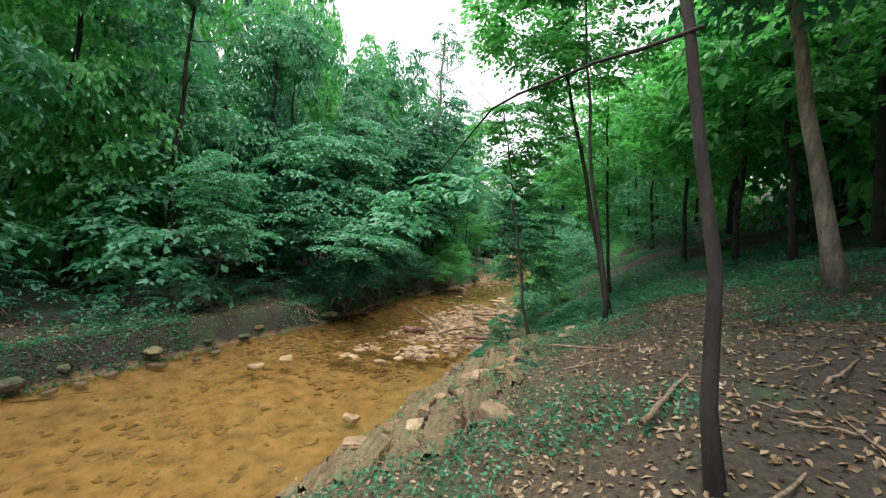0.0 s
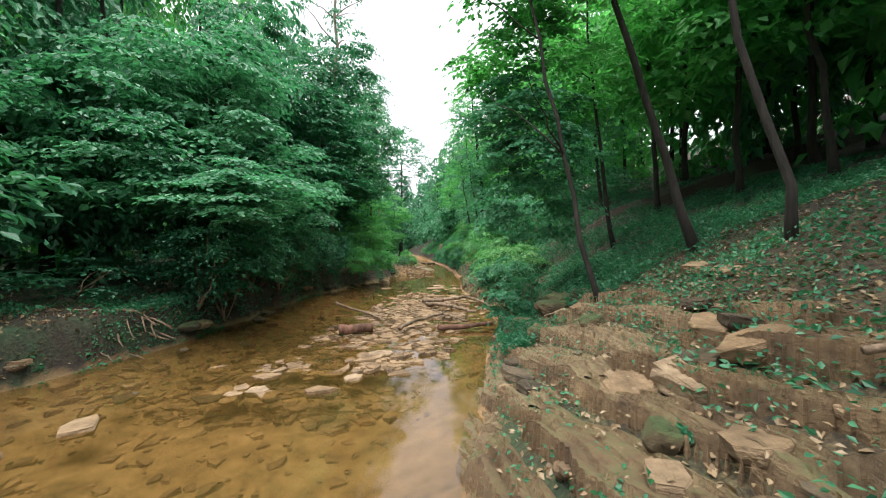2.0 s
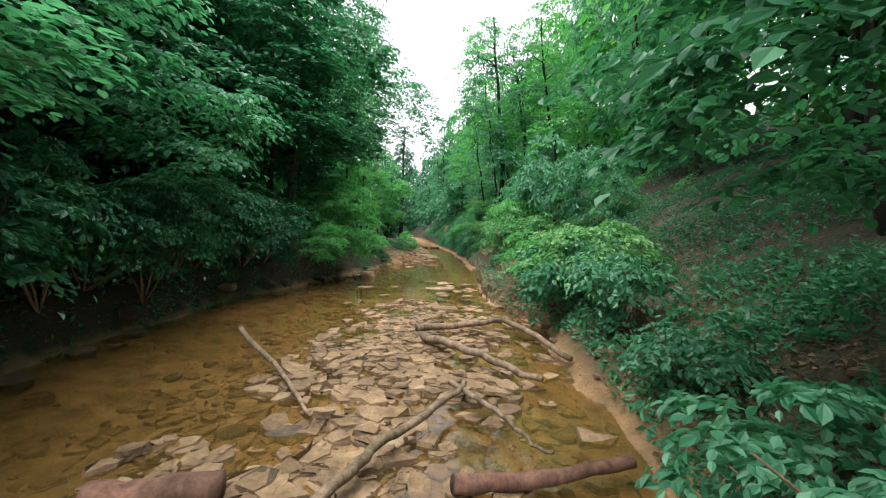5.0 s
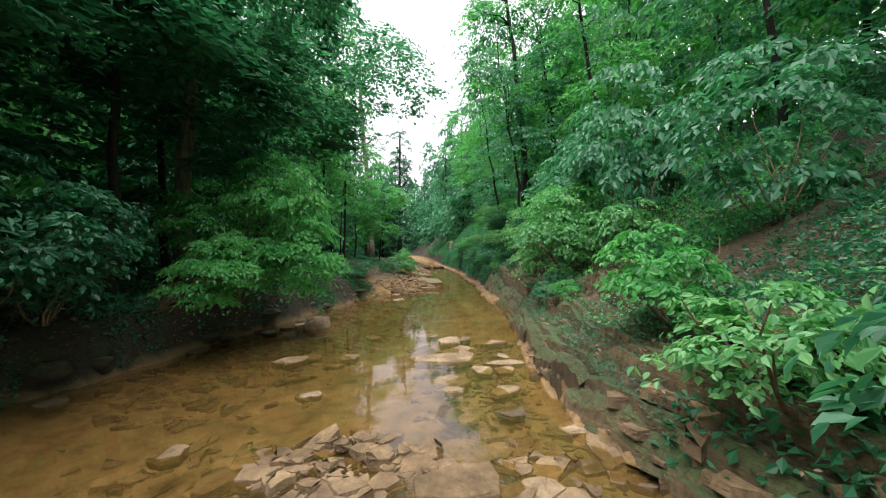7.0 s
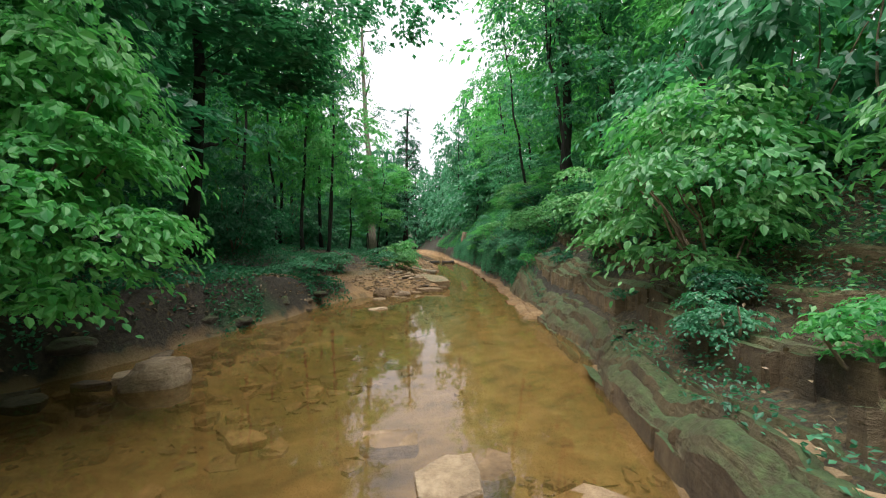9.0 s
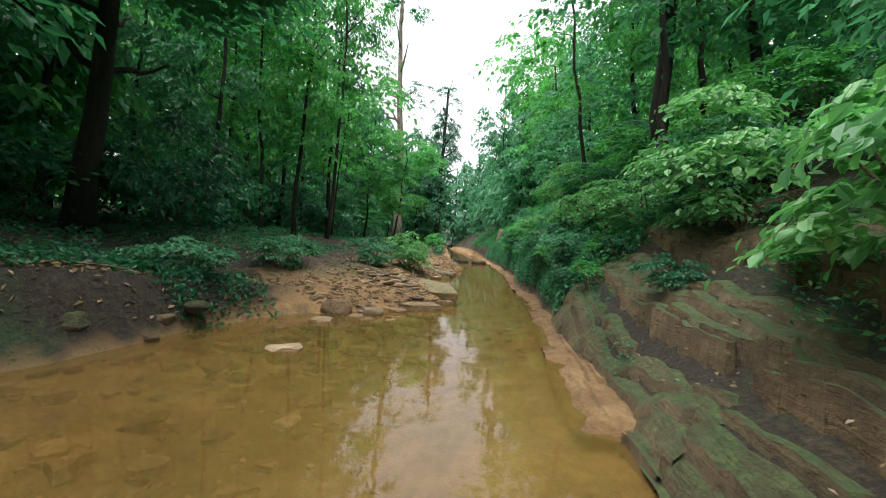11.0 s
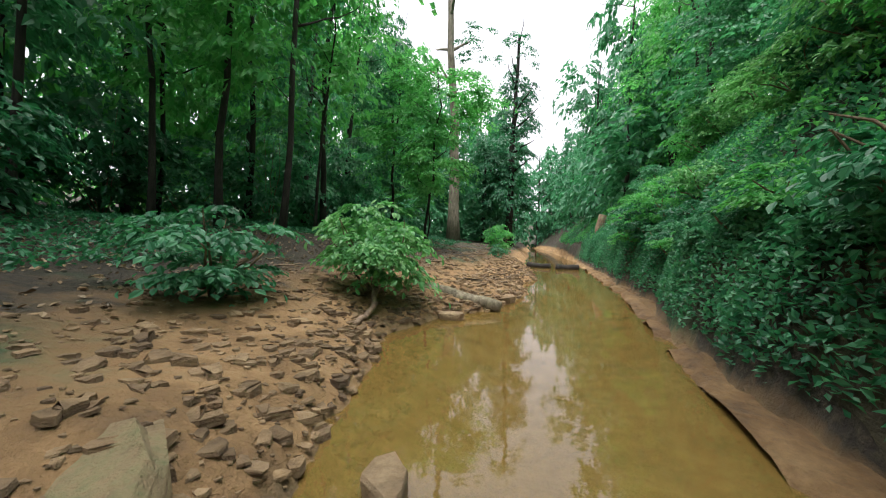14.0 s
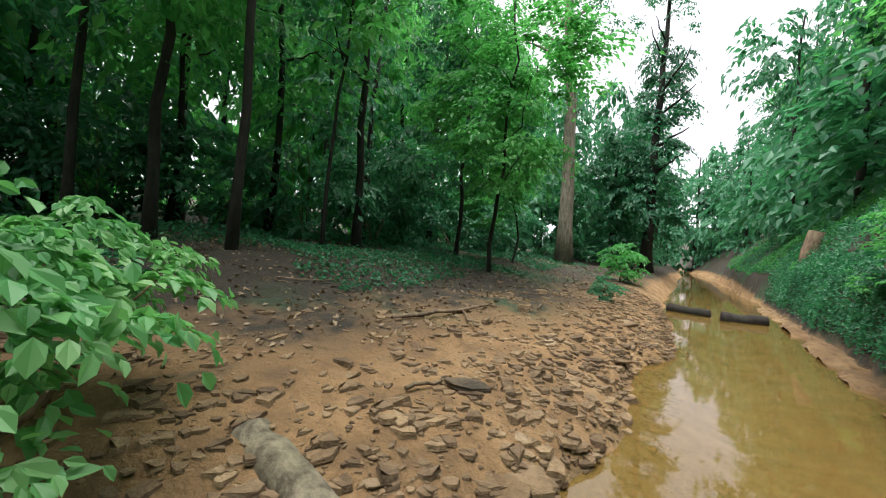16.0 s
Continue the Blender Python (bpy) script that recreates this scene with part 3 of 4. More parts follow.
tree(4.84, 5.3, 6.5, 0.05, lean=(-0.6, 0.3), limbs=5, first=0.5, crowns=[(-0.9, 0.4, 3.6, 1.3, 1.8, "mid", F_), (-0.4, 0.6, 5.2, 1.5, 2.0, "mid", F_)])
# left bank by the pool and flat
# dark bark paints in the trunk's shade; low extra crowns keep light off the bank
tree(-3.9, 10.5, 7.5, 0.07, BARK_DARK, (0.1, 0.2), limbs=5, first=0.6, label="trunk darkened for deep shade, with added shading crowns", crowns=lobes(g0, 4.0, 8.5, 2.2, "mid", D, 4) + [(0.5, -0.9, 3.2, 1.5, 1.4, "mid", D), (0.2, 1.0, 3.1, 1.4, 1.4, "mid", D), (0.3, -2.4, 3.0, 1.4, 1.4, "mid", D), (-1.3, -0.6, 2.4, 1.4, 1.6, "mid", D)])
tree(-6.0, 16.9, 9.0, 0.16, lean=(0.5, 0.4), limbs=8, first=0.3, label="forked dark tree on the flat bank", crowns=lobes(g0, 3.4, 9.5, 2.8, "mid", C, 6, 0.8) + [(4.1, 0.0, 5.4, 1.4, 1.8, "airy", C), (3.2, 0.6, 6.6, 1.6, 2.0, "airy", C), (3.0, -0.9, 4.4, 1.3, 1.6, "airy", C)], boughs=[((0.3, 0.2, 4.2), (2.0, 0.2, 5.0), (4.0, 0.0, 5.4))])
tree(1.9, 18.0, 6.0, 0.05, lean=(-0.7, 0.1), limbs=5, first=0.5, crowns=lobes(g0, 2.2, 6.0, 1.6, "airy", C, 3, -0.6))
tree(2.2, 19.3, 8.5, 0.12, lean=(-0.7, 0.0), limbs=5, first=0.5, crowns=lobes(g0, 3.2, 8.5, 2.2, "airy", F_, 4, -0.6))
tree(1.35, 22.3, 7.0, 0.05, lean=(-0.9, 0.1), limbs=5, first=0.5, crowns=lobes(g0, 2.4, 7.0, 1.8, "airy", F_, 4, -0.8))
for (x, y, r, h, lx) in [(-7.1, 21.8, 0.075, 9, -0.5), (-6.5, 22.5, 0.09, 9, 0.2), (-5.9, 23.2, 0.08, 10, 0.2), (-7.3, 25.6, 0.11, 9, 0.0), (-7.5, 20.4, 0.08, 9, 0.6),
                         (-9.5, 23.0, 0.08, 9, 0), (-8.6, 24.4, 0.1, 9, 0.2), (-6.6, 24.6, 0.045, 7, 0.4), (-9.6, 27.0, 0.11, 10, 0.2), (-11, 21.0, 0.1, 9, 0.3), (-10.5, 30.0, 0.12, 10, 0.2)]:
    tree(x, y, h, r * 0.72, lean=(lx, 0.2), limbs=6, first=0.35, label="tall dark trunk in the shaded wood", crowns=lobes(g0, 2.8, h + 1.0, 2.1, "airy", F_ if g0.random() < 0.75 else C, 4, lx))
tree(-7.9, 33.8, 15.5, 0.24, BARK_PALE, (-0.5, 0), limbs=8, first=0.45, label="tall straight tree with bare pale trunk above the bar", crowns=[(-0.3, 0, 14.2, 1.7, 3.4, "tuft", C), (0.7, 0.3, 8.5, 1.2, 2.0, "tuft", D)])
tree(-6.6, 37.5, 10.5, 0.2, lean=(0.2, 0), limbs=9, first=0.3, label="dark tree with ragged tufts of leaves", crowns=lobes(g0, 1.5, 8.5, 1.9, "mid", D, 5) + [(0.2, 0, 9.6, 1.1, 2.6, "tuft", D)])
tree(-6.6, 29.2, 2.6, 0.03, limbs=6, label="young leafy sapling beside the bar", crowns=lobes(g0, 1.0, 3.0, 1.0, "near", F_, 3))
tree(-5.2, 26.8, 4.2, 0.04, lean=(0.3, -0.1), limbs=6, first=0.4, label="young tree with drooping sprays of leaves", crowns=lobes(g0, 1.6, 4.6, 1.4, "near", F_, 4))
tree(-7.0, 27.8, 5.0, 0.05, lean=(0.3, -0.1), limbs=6, first=0.4, label="young tree with drooping sprays of leaves", crowns=lobes(g0, 1.2, 5.6, 1.6, "near", C, 4))

rng = np.random.default_rng(7)
# the wood on the flat bank before the bar
for y in np.arange(-9, 19, 2.5):
    for x, h, kind in ((-7.0, 9.0, "mid"), (-10.5, 13.0, "far"), (-14.5, 14.0, "far"), (-18.5, 14.0, "far")):
        px, py = x + rng.uniform(-0.9, 0.9), y + rng.uniform(-1, 1)
        hh = h * rng.uniform(0.85, 1.15)
        open_floor = py > 10.5
        if open_floor and x > -8:
            continue
        leaf = C if rng.random() < 0.7 else F_
        tree(px, py, hh, 0.1, lean=(rng.uniform(-0.2, 0.7), 0), limbs=4, label="leafy woodland tree in dense wood",
             crowns=lobes(rng, 2.6 if open_floor and x > -12 else 0.5, hh + 0.6, 2.4, kind, leaf, 5 if x > -12 else 4, 0.4))
# extra dense trees, put here to block light from the left bank
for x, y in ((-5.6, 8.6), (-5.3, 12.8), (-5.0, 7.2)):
    tree(x, y, 7.0, 0.08, lean=(0.3, 0), limbs=4, label="dark leafy tree added to shade the bank", crowns=lobes(rng, 1.4, 7.2, 2.1, "mid", D, 5, 0.6))
# the wood behind the bar
for y in np.arange(18, 46, 3.2):
    for x, h, low in ((-12.5, 10.5, 2.6), (-16.0, 12.0, 0.3), (-20.0, 14.0, 0.0)):
        px, py = x + rng.uniform(-1, 1) - max(0, y - 34) * 0.28, y + rng.uniform(-1, 1)
        hh = h * rng.uniform(0.85, 1.15)
        tree(px, py, hh, 0.11, lean=(rng.uniform(-0.3, 0.5), 0), limbs=4, label="leafy woodland tree in dense wood", crowns=lobes(rng, low, hh + 0.5, 2.6, "far", F_ if rng.random() < 0.7 else C, 5 if x < -15 else 3))
# the wood on the steep bank
for y in np.arange(4, 46, 2.6):
    for off, h, kind in ((3.3, 6.0, "airy"), (5.8, 7.5, "far"), (9.4, 9.0, "far")):
        if y < 10 and off < 5:
            continue
        px = float(steps(y, RIGHT_EDGE)) + off + (1.5 if 9.5 < y < 16.5 else 0.0) + rng.uniform(-0.5, 0.7)
        py = y + rng.uniform(-0.9, 0.9)
        hh = h * rng.uniform(0.85, 1.15)
        open_floor = py < 9 and off < 8
        tree(px, py, hh, 0.075, lean=(-rng.uniform(0.3, 1.0), 0), limbs=4, label="leafy woodland tree on the steep slope",
             crowns=lobes(rng, 3.0 if open_floor else 0.5, hh + 0.6, 2.1, kind, (F_, F_, C)[int(rng.integers(3))], 5 if off < 5 else 4, -0.8))
for y in np.arange(-9, 13, 2.6):
    for x, h, low, kind, leaf in ((8.8, 9.0, 3.2, "mid", F_), (11.5, 9.5, 2.4, "far", C), (15.0, 10.5, 0.0, "far", F_)):
        px, py = x + rng.uniform(-0.8, 0.8), y + rng.uniform(-1, 1)
        tree(px, py, h, 0.09, lean=(rng.uniform(-0.7, 0.2), 0), limbs=4, label="dark woodland tree on the slope", crowns=lobes(rng, low, h + 0.6, 2.3, kind, leaf, 4 if low else 5))
# the wood where the creek bends out of sight
for i in range(24):
    py = 34 + 30 * i / 23
    px = float(steps(py, LEFT_EDGE)) - 1.2 - 4 * rng.random() if i % 2 else float(steps(py, RIGHT_EDGE)) + 0.7 + 3 * rng.random()
    hh = rng.uniform(5, 9)
    tree(px, py, hh, 0.1, limbs=3, label="distant leafy tree beyond the creek bend", crowns=lobes(rng, 0.4, hh, 2.1, "far", C, 4))
for i in range(14):
    px, py = -34 + 36 * i / 13, 66 + rng.uniform(-3, 3)
    hh = rng.uniform(9, 12)
    tree(px, py, hh, 0.16, limbs=3, label="distant leafy tree beyond the creek bend", crowns=lobes(rng, 0.0, hh, 3.4, "far", C, 4))


# ---- bushes ----
def bush(x, y, r, height, leaf, label, lift=0.0, lean=(0, 0), kind="bush", stems=7, name="bush", more=()):
    TREE_COUNT[0] += 1
    g = np.random.default_rng(900 + TREE_COUNT[0])
    root = tagged(new(name), label, "bush", "creekside bushes")
    root.matrix_basis = pose(x, y, gz(x, y))
    for i in range(stems):
        a = g.uniform(0, 6.28)
        end = np.array([np.cos(a) * r * 0.75 + lean[0], np.sin(a) * r * 0.75 + lean[1], lift + height * g.uniform(0.5, 0.95)])
        v, q = tube(bent(g, (0, 0, -0.05), end, 6, 0.03), np.linspace(0.014, 0.004, 6), 5)
        child("stem", mesh("stem", v, q, DRIFTWOOD, True), root)
    m = Matrix.LocRotScale((lean[0], lean[1], lift + height * 0.55), Euler((0, 0, g.uniform(0, 6.28))), (r, r, height * 0.62))
    child("foliage", crown_mesh(kind, TREE_COUNT[0] % 4, leaf), root, "", m)
    for k, (dx, dy, dz, dr, dh) in enumerate(more):
        child("foliage", crown_mesh(kind, (TREE_COUNT[0] + k + 1) % 4, leaf), root, "", Matrix.LocRotScale((dx, dy, dz), Euler((0, 0, g.uniform(0, 6.28))), (dr, dr, dh * 0.62)))
    return root


bush(-2.95, 20.25, 0.55, 0.6, C, "low bush with broad leaves at the gravel bar's edge")
bush(-2.72, 21.75, 0.62, 0.85, LEAF_PALE, "low bush with broad leaves over driftwood roots", more=[(0.2, -0.3, 0.35, 0.4, 0.5), (-0.35, 0.2, 0.6, 0.4, 0.6)])
bush(-3.25, 17.85, 0.5, 0.5, C, "shaded bush on the undercut bank")
bush(-3.0, 16.0, 0.45, 0.45, C, "shaded bush on the undercut bank")
bush(-4.8, 31.0, 0.55, 0.9, F_, "small bush at the far end of the bar")
bush(-3.5, 27.4, 0.25, 0.35, C, "small plant among the bar's stones")
bush(-3.0, 11.7, 0.75, 1.5, F_, "tall leafy shrub overhanging the water", 0.5, (0.7, 0.0), "near", more=[(1.15, -0.2, 0.75, 0.6, 0.9), (0.45, -0.5, 0.6, 0.65, 0.9), (0.2, 0.3, 1.9, 0.55, 0.8), (-0.25, -0.3, 1.3, 0.6, 0.9), (0.75, 0.1, 1.55, 0.55, 0.7)])
bush(-3.2, 10.5, 0.5, 0.7, F_, "leafy shrub overhanging the water", 0.05, (0.7, 0), "near")
for i, (x, y, r, h) in enumerate([(2.3, 8.2, 0.5, 0.6), (2.3, 9.4, 0.5, 0.7), (2.75, 11.7, 0.5, 0.8), (2.1, 12.9, 0.7, 1.15), (2.4, 13.4, 0.8, 1.3), (2.0, 14.5, 0.6, 0.9), (3.9, 10.6, 0.9, 1.6), (3.1, 13.8, 1.0, 1.8), (2.9, 7.0, 0.8, 0.9), (3.3, 12.9, 1.0, 2.2), (2.9, 15.2, 0.9, 1.4), (2.0, 16.4, 0.7, 0.9)]):
    bush(x, y, r, h, C if r > 0.85 else (LEAF_PALE, F_, LEAF_PALE)[i % 3], "leafy bush on the rocky bank", 0.05, (-0.1, 0), "mid" if r > 0.85 else "near" if r > 0.65 else "bush")
bush(2.6, 2.8, 0.45, 0.6, C, "bush hanging over the bank edge", 0.0, (-0.2, 0))
bush(2.8, 4.2, 0.42, 0.5, C, "bush hanging over the bank edge", 0.0, (-0.1, 0))
bush(2.8, 5.6, 0.55, 0.8, C, "bush hanging over the bank edge", 0.0, (-0.1, 0))
bush(2.5, 7.0, 0.7, 1.1, C, "pale-leaved bush at the water's edge", 0.0, (-0.1, 0))


shade = np.random.default_rng(404)
for i in range(26):
    y = 17.0 + 11.5 * i / 25 + shade.uniform(-0.3, 0.3)
    d = shade.choice([0.45, 0.8, 1.4, 2.1]) + shade.uniform(-0.15, 0.15)
    r = shade.uniform(0.3, 0.5) + 0.1 * d
    bush(float(steps(y, RIGHT_EDGE)) + d, y, r, r * shade.uniform(0.9, 1.5), (F_, C, LEAF_DARK, LEAF_PALE)[int(shade.integers(4))], "leafy shrub leaning from the steep bank", 0.0, (-0.15, 0), "near" if r > 0.45 else "bush", 4)
for i in range(20):
    y = 17.8 + 10.5 * i / 19 + shade.uniform(-0.2, 0.2)
    r = shade.uniform(0.22, 0.36)
    bush(float(steps(y, RIGHT_EDGE)) + shade.uniform(0.2, 0.4), y, r, r * 1.1, (LEAF_DARK, C, LEAF_DARK, F_)[i % 4], "creeper clump hanging over the undercut bank", -0.05, (-0.08, 0), "bush", 3)
for i in range(22):
    y = 9.0 + 8.8 * i / 21 + shade.uniform(-0.25, 0.25)
    r = shade.uniform(0.12, 0.24)
    bush(float(steps(y, RIGHT_EDGE)) + shade.uniform(0.35, 1.3), y, r, r * 1.2, (F_, C, LEAF_DARK)[i % 3], "small leafy plant rooted in the ledge", 0.05, (0, 0), "bush" if r > 0.17 else "spray", 3)
bush(1.0, 17.2, 0.2, 0.24, F_, "small plant with pointed leaves on the wet rock", 0.12, (-0.06, 0), "spray", 3)
# LEAF_DARK puts the shade of the wood into these shrubs' colour
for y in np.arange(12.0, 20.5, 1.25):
    bush(-6.6 + shade.uniform(-0.7, 0.7), y, shade.uniform(0.9, 1.3), shade.uniform(1.2, 1.9), LEAF_DARK, "shrub filling in the dark shade under the trees", 0.0, (0, 0), "mid", 5)
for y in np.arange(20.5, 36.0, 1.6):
    bush(-9.4 - 0.28 * max(0, y - 30) + shade.uniform(-0.8, 0.8), y, shade.uniform(1.1, 1.5), shade.uniform(1.5, 2.4), LEAF_DARK if y % 2 < 1.2 else C, "shrub filling in the dark shade under the trees", 0.0, (0, 0), "mid", 5)
# undergrowth in dark leaves, so the hollow's shade is painted in
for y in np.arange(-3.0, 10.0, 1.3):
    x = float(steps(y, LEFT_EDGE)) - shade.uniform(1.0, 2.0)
    bush(x, y, shade.uniform(0.6, 0.95), shade.uniform(0.5, 0.9), LEAF_DARK, "low shrub whose dark leaves stand for shade under branches", 0.0, (0, 0), "airy", 4)


# shrubs added over the edge so that the hollow behind goes black
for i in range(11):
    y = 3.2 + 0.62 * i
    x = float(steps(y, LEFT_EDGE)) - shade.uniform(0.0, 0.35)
    bush(x, y, shade.uniform(0.55, 0.85), shade.uniform(0.8, 1.2), (LEAF_DARK, LEAF_DARK, C)[i % 3], "shrub added low over the water to shade the hollow", shade.uniform(0.25, 0.6), (0.25, 0), "near", 5)


# ---- stones ----
STONES = [0]


def stone(x, y, w, d, thick, turn=0.0, z=None, dark=False, tilt=4.0, label="pale flat broken sandstone slab in the creek", name="flat_stone"):
    STONES[0] += 1
    k = STONES[0]
    thick *= 0.75
    me = (SLABS_DARK if dark else SLABS)[k % (6 if dark else 10)]
    ob = new(name, me)
    base = max(gz(x, y), -0.12) if z is None else z
    ob.matrix_basis = Matrix.Translation((x, y, base + thick * 0.16)) @ pose(0, 0, 0, random.uniform(-tilt, tilt), random.uniform(-tilt, tilt), turn) @ Matrix.Diagonal((w, d, thick, 1))
    return tagged(ob, label, "stone", "creek stones")


def boulder(x, y, w, d, h, turn, material, label, seed, z=None, tilt=(0, 0)):
    ob = new("boulder", boulder_mesh(seed, material))
    base = gz(x, y) if z is None else z
    ob.matrix_basis = Matrix.Translation((x, y, base + h * 0.25)) @ pose(0, 0, 0, tilt[0], tilt[1], turn) @ Matrix.Diagonal((w, d, h, 1))
    return tagged(ob, label, "boulder", "boulders")


big_slab = new("boulder", stone_mesh(63, 9, 0.16, BOULDER))
big_slab.matrix_basis = Matrix.Translation((-1.22, 18.88, 0.12)) @ pose(0, 0, 0, 0, 0, -38) @ pose(0, 0, 0, 14, 5, 0) @ Matrix.Diagonal((1.2, 0.46, 0.2, 1))
tagged(big_slab, "large flat slab with green moss at the bar's edge", "boulder", "boulders")
boulder(-1.8, 17.0, 0.36, 0.34, 0.34, 0, STONE, "pale upright boulder in shallow water", 3, -0.05)
boulder(-1.45, 17.2, 0.32, 0.22, 0.2, 10, STONE, "pale rounded boulder in shallow water", 4, -0.05)
boulder(-1.97, 12.2, 0.42, 0.34, 0.4, 30, STONE, "pale angular boulder by the bank", 5, -0.08)
stone(3.1, -1.1, 0.5, 0.42, 0.14, 20, None, False, 14, "pale broken slab on the bank")
stone(2.8, -0.95, 0.34, 0.3, 0.12, 60, None, False, 16, "pale broken slab on the bank")
boulder(2.6, 0.95, 0.28, 0.22, 0.2, 0, LEDGE, "mossy stone on the bank", 8)
boulder(2.95, 0.3, 0.24, 0.2, 0.16, 40, LEDGE, "mossy stone on the bank", 9)


def mossy_boulder(x, y, w, d, h, turn, label, seed):
    """A boulder with a coat of tiny moss leaves on its upper side."""
    ob = boulder(x, y, w, d, h, turn, MOSSY, label, seed)
    g = np.random.default_rng(seed)
    co = np.array([v.co[:] for v in ob.data.vertices])
    tri = np.array([p.vertices[:3] for p in ob.data.polygons])
    tri = tri[co[tri].mean(1)[:, 2] > 0.02]
    pick = tri[g.integers(0, len(tri), int(5200 * w * d + 250))]
    mix = g.dirichlet((1, 1, 1), len(pick))[..., None]
    p = (co[pick] * mix).sum(1) * np.array([w, d, h])
    keep = fbm(p[:, 0] * 6, p[:, 1] * 6, seed, 3) > -0.12
    p = p[keep]
    v, q = leaves_at(g, p + np.array([0, 0, 0.006]), p / np.array([w, d, h]) ** 2 * 0.1 + g.normal(0, 0.4, p.shape), g.normal(0, 1, p.shape), 0.032)
    tagged(child("moss", mesh("moss", v, q, LEAF_DARK), ob, "green moss leaves", Matrix.Diagonal((1 / w, 1 / d, 1 / h, 1))), kind="stuff")


mossy_boulder(2.5, 1.5, 0.42, 0.95, 0.3, 14, "low rock hump under thick green moss", 11)
mossy_boulder(2.4, 2.2, 0.3, 0.4, 0.26, 40, "low rock hump under thick green moss", 15)
mossy_boulder(3.05, 2.45, 0.5, 0.6, 0.4, 30, "boulder capped with thick green moss", 12)
mossy_boulder(3.35, 1.95, 0.42, 0.36, 0.34, 0, "boulder capped with thick green moss", 13)
mossy_boulder(2.75, -1.5, 0.17, 0.17, 0.17, 0, "small stone capped with green moss", 14)
boulder(2.95, 2.1, 0.45, 0.35, 0.3, 0, LEDGE, "mossy stone on the bank", 10)

for a in [(-1.42, 10.4, 0.36, 0.26, 0.12, 30), (-0.8, 10.56, 0.26, 0.22, 0.1, 0), (0.36, 10.58, 0.78, 0.32, 0.12, 8), (0.48, 10.96, 0.42, 0.3, 0.1, 20), (1.05, 10.46, 0.5, 0.2, 0.1, 10),
          (1.0, 10.2, 0.26, 0.24, 0.1, 70), (0.46, 9.85, 0.4, 0.25, 0.1, 15), (-0.85, 11.6, 0.26, 0.14, 0.08, 0), (-2.2, 12.3, 0.4, 0.3, 0.2, 40), (-1.28, 10.6, 0.25, 0.18, 0.08, 0), (-0.86, 10.3, 0.22, 0.12, 0.06, 0)]:
    stone(*a, z=-0.05)
for a in [(-0.05, 11.68, 0.36, 0.2, 0.1, 10), (0.31, 11.38, 0.34, 0.26, 0.14, 20), (0.46, 11.57, 0.32, 0.3, 0.1, 70), (-1.87, 13.44, 0.24, 0.16, 0.08, 0), (0.89, 11.3, 0.4, 0.24, 0.12, 0),
          (-1.18, 8.42, 0.26, 0.18, 0.1, 0), (-0.19, 8.53, 0.26, 0.2, 0.1, 20), (0.01, 8.82, 0.3, 0.18, 0.08, -20), (0.36, 8.41, 0.34, 0.2, 0.12, 0), (0.72, 8.61, 0.4, 0.3, 0.08, 10), (0.0, 8.1, 0.28, 0.2, 0.1, 30)]:
    stone(*a, z=-0.05)
for a in [(0.7, 8.25, 0.55, 0.3, 0.1, 15), (-0.7, 9.39, 0.24, 0.16, 0.07, 0), (0.51, 9.6, 0.22, 0.16, 0.07, 0), (0.32, 0.63, 0.38, 0.22, 0.11, 20), (0.52, 1.03, 0.24, 0.2, 0.1, 50), (-0.5, 0.99, 0.34, 0.16, 0.1, 20),
          (-0.34, 0.61, 0.24, 0.2, 0.08, 0), (0.58, 2.03, 0.36, 0.22, 0.1, 10), (0.9, 1.51, 0.3, 0.2, 0.1, -20), (-1.38, -0.29, 0.42, 0.26, 0.1, -50), (-1.51, -0.9, 0.3, 0.22, 0.12, 10), (1.28, -1.71, 0.3, 0.2, 0.12, -30)]:
    stone(*a, z=-0.03)
for a in [(-1.02, 17.88, 0.55, 0.3, 0.14, 15), (-0.91, 18.45, 0.4, 0.24, 0.1, 0), (-1.25, 17.53, 0.3, 0.14, 0.06, 0), (-1.04, 19.62, 0.26, 0.12, 0.14, -50), (-1.93, 23.32, 0.26, 0.18, 0.18, 0), (-2.03, 22.01, 0.26, 0.16, 0.12, 10),
          (-2.05, 23.5, 0.3, 0.16, 0.06, 0), (-1.92, 23.17, 0.24, 0.18, 0.18, 20)]:
    stone(*a, z=0.0)

rng = np.random.default_rng(21)
STONES_POOL = [(-1.38,15.55,0.3,0.22,0.16,10), (-1.26,15.98,0.22,0.14,0.1,0), (-0.91,15.9,0.3,0.18,0.1,20), (-1.74,16.58,0.3,0.22,0.16,0), (-1.4,16.9,0.22,0.15,0.12,0), (-1.17,16.94,0.3,0.14,0.12,50), (-1.97,16.95,0.24,0.2,0.12,0), (-0.96,17.2,0.4,0.2,0.1,15), (-1.02,17.57,0.24,0.16,0.1,0), (-1.56,17.0,0.26,0.18,0.12,30)]
